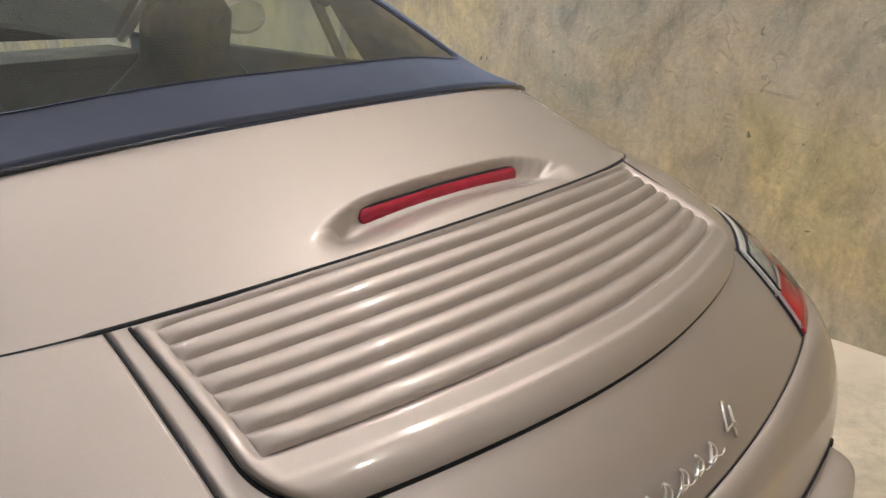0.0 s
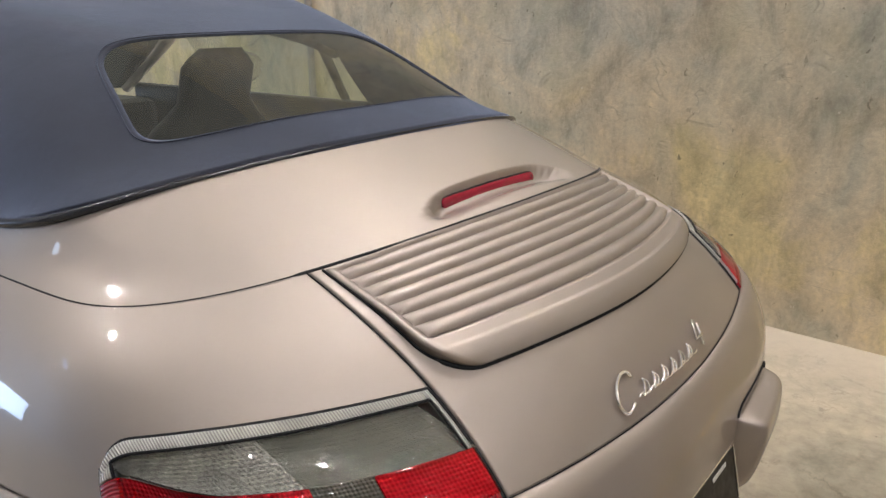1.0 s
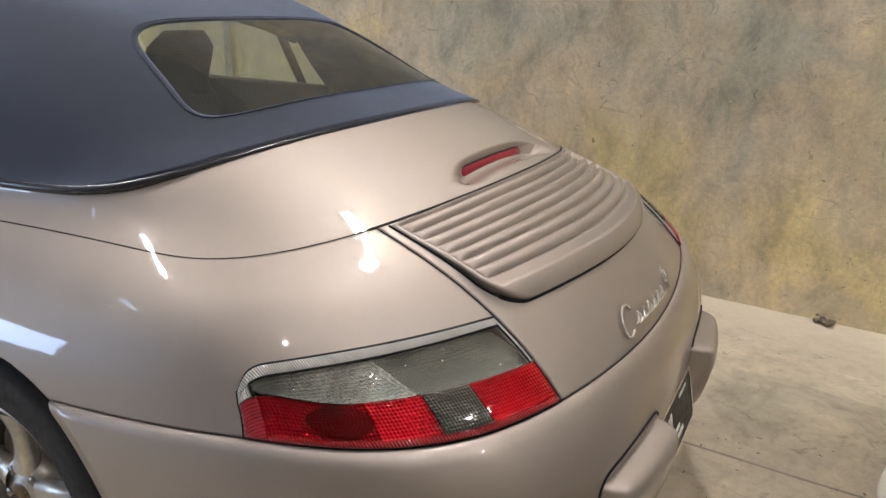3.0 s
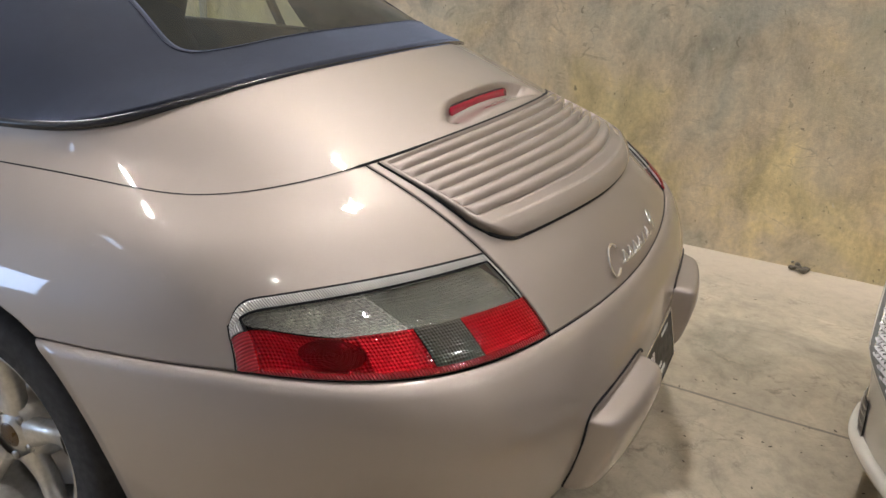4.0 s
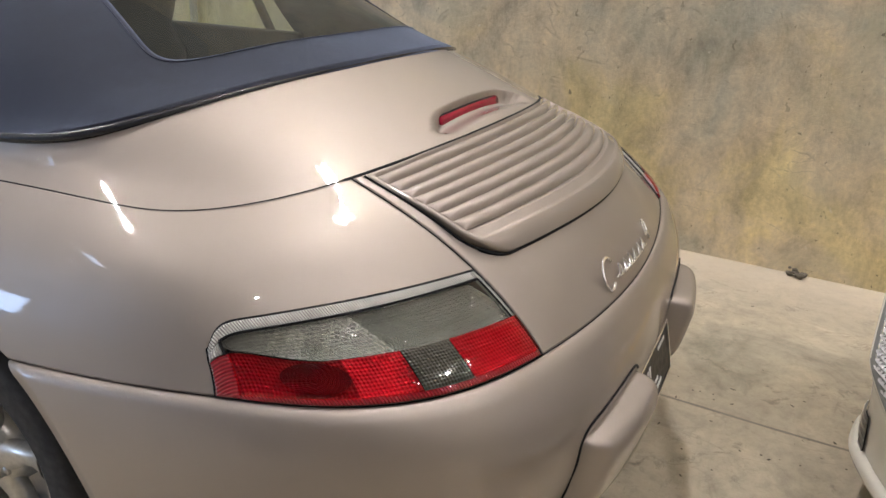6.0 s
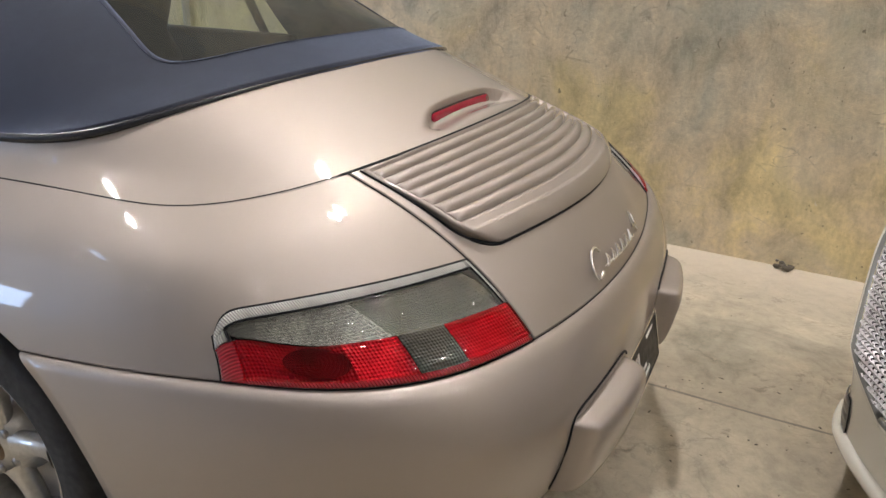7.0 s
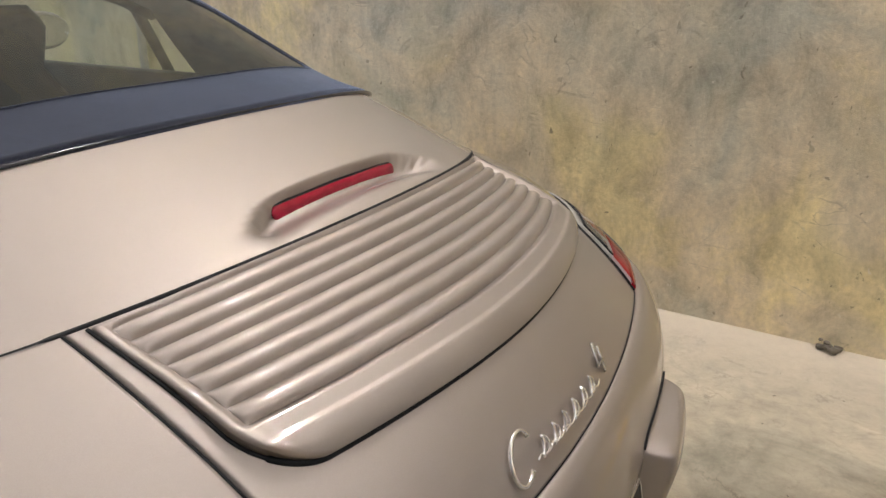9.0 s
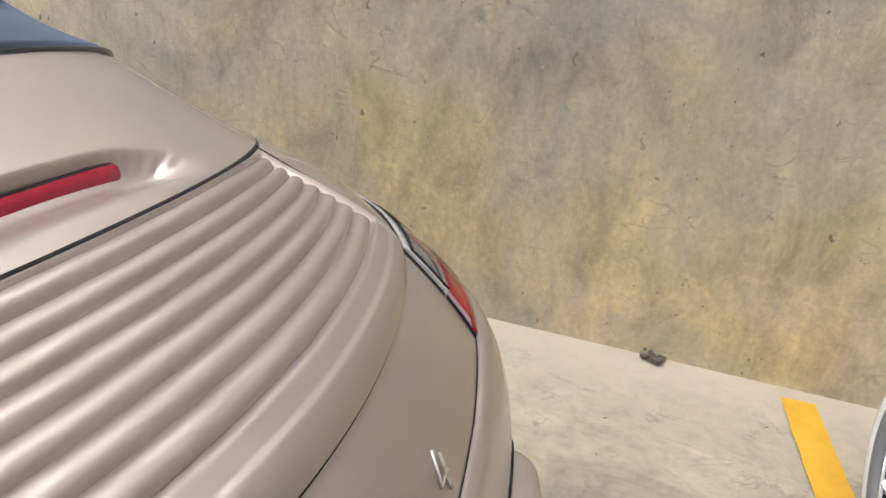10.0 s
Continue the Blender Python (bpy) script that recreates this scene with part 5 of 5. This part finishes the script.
# mesh of bright arched links in rows
verts, faces = [], []
NA, NB = 46, 24
for j in range(NB):
    for i in range(NA):
        a0 = -0.90 + 1.80 * (i + 0.25 + 0.5 * (j % 2)) / NA
        b0 = 0.06 + 0.88 * j / NB
        k0 = len(verts)
        for q in np.linspace(0, 1, 6):
            U, V = grille_uv(np.array(a0 + 0.019 * (1 - (2 * q - 1) ** 2)), np.array(b0 + 0.036 * q))
            p, n = nose.at(U, V), nose.normal(U, V)
            side_ = np.array([1.0, 0, 0]) - n * n[0]
            side_ = side_ / np.linalg.norm(side_) * 0.0048
            rise = 0.004 + 0.010 * math.sin(math.pi * q)
            verts += [tuple(p - side_ + n * (rise - 0.004)), tuple(p - side_ * 0.3 + n * rise), tuple(p + side_ * 0.5 + n * rise), tuple(p + side_ + n * (rise - 0.004))]
        for q in range(5):
            for w in range(3):
                c = k0 + q * 4 + w
                faces.append((c, c + 1, c + 5, c + 4))
me = bpy.data.meshes.new("mesh")
me.from_pydata(verts, [], faces)
part("grille_mesh", me, MESH, white, "bright woven metal mesh")
for j in range(NB):
    b0 = 0.06 + 0.88 * (j + 0.98) / NB
    U, V = grille_uv(np.linspace(-0.91, 0.91, 40), np.full(40, b0))
    pts = nose.at(U, V) + nose.normal(U, V) * 0.005
    tube("mesh_rail", [tuple(p) for p in pts], 0.0022, STEEL, white, 6)
# corner intakes with thin bars, and the lip that rises at its ends
for side in (-1, 1):
    A, B = np.meshgrid(side * np.linspace(1.9, 3.0, 30), np.linspace(5.05, 5.75, 16))
    inlet = part("corner_intake", nose.patch(A, B, lift=0.003, lip=0, gap=0), DARK, white, "dark corner intake with thin bars")
    for vb in (5.18, 5.34, 5.50, 5.66):
        uu = side * np.linspace(1.9, 3.0, 24)
        pts = nose.at(uu, np.full(24, vb)) + nose.normal(uu, np.full(24, vb)) * 0.006
        tube("intake_bar", [tuple(p) for p in pts], 0.002, STEEL, inlet, 6)
    for ub in np.linspace(1.95, 2.95, 10):
        vv_ = np.linspace(5.07, 5.73, 8)
        pts = nose.at(np.full(8, side * ub), vv_) + nose.normal(np.full(8, side * ub), vv_) * 0.005
        tube("intake_bar", [tuple(p) for p in pts], 0.0018, STEEL, inlet, 6)
uu = np.linspace(-2.9, 2.9, 100)
lipv = 5.80 - 0.40 * np.clip((np.abs(uu) - 2.2) / 0.7, 0, 1) ** 1.5
rise = 0.002 + 0.002 * np.clip((np.abs(uu) - 1.6) / 1.2, 0, 1)
pts = nose.at(uu, lipv) + nose.normal(uu, lipv) * rise[:, None]
tube("front_lip", [tuple(p) for p in pts], [0.020 - 0.012 * max(0, (abs(q) - 2.4) / 0.5) ** 2 for q in uu], WHITE, white, 10)


def ring_loft(stations, n=48, e=0.42):
    """Rounded sections along the car: rows of (y, half width at the foot, half width at the top, foot, top)."""
    rows = []
    for y, w0, w1, z0, z1 in stations:
        ring = []
        for a in np.linspace(0, 2 * math.pi, n, endpoint=False):
            ca, sa = math.cos(a), math.sin(a)
            sz = math.copysign(abs(sa) ** e, sa)
            w = w0 + (w1 - w0) * (sz + 1) / 2
            ring.append((w * math.copysign(abs(ca) ** e, ca), y, (z0 + z1) / 2 + (z1 - z0) / 2 * sz))
        rows.append(ring)
    mid = [[tuple(np.mean(r, 0))] * n for r in (rows[0], rows[-1])]
    return grid_mesh(np.array([mid[0]] + rows + [mid[1]]), closed=True)


part("body_shell", ring_loft(((-1.02, .74, .70, .30, .93), (-1.35, .80, .74, .22, .955), (-2.05, .89, .82, .19, .975), (-2.9, .905, .84, .18, .985), (-3.7, .90, .83, .20, 1.0), (-4.3, .86, .78, .24, .98), (-4.58, .74, .68, .34, .88))), WHITE, white)
part("cabin_glass", ring_loft(((-1.30, .66, .60, .88, .95), (-1.75, .72, .60, .88, 1.24), (-2.15, .75, .57, .88, 1.40), (-2.9, .76, .56, .88, 1.425), (-3.5, .74, .54, .88, 1.35), (-4.1, .70, .56, .88, 1.02))), BLACK_PANEL, white, "dark windows of the cabin")
part("roof_panel", ring_loft(((-2.02, .50, .48, 1.36, 1.39), (-2.2, .585, .55, 1.375, 1.43), (-2.9, .59, .54, 1.39, 1.455), (-3.45, .56, .52, 1.34, 1.39))), WHITE, white)
boxed("underbody", (-0.55, 0.55, -4.2, -0.6, 0.17, 0.4), DARK, white)
for side in (-1, 1):
    for y in (-0.95, -3.65):
        lathe("wheel", [(0.11 * side * q[0], q[1]) for q in ((-1, .2), (-1, .3), (-.8, .335), (.8, .335), (1, .31), (1.0, .24), (.9, .1), (.9, .0))], side * (0.70 if y > -2 else 0.80), y, 0.335, TYRE, white, 40)
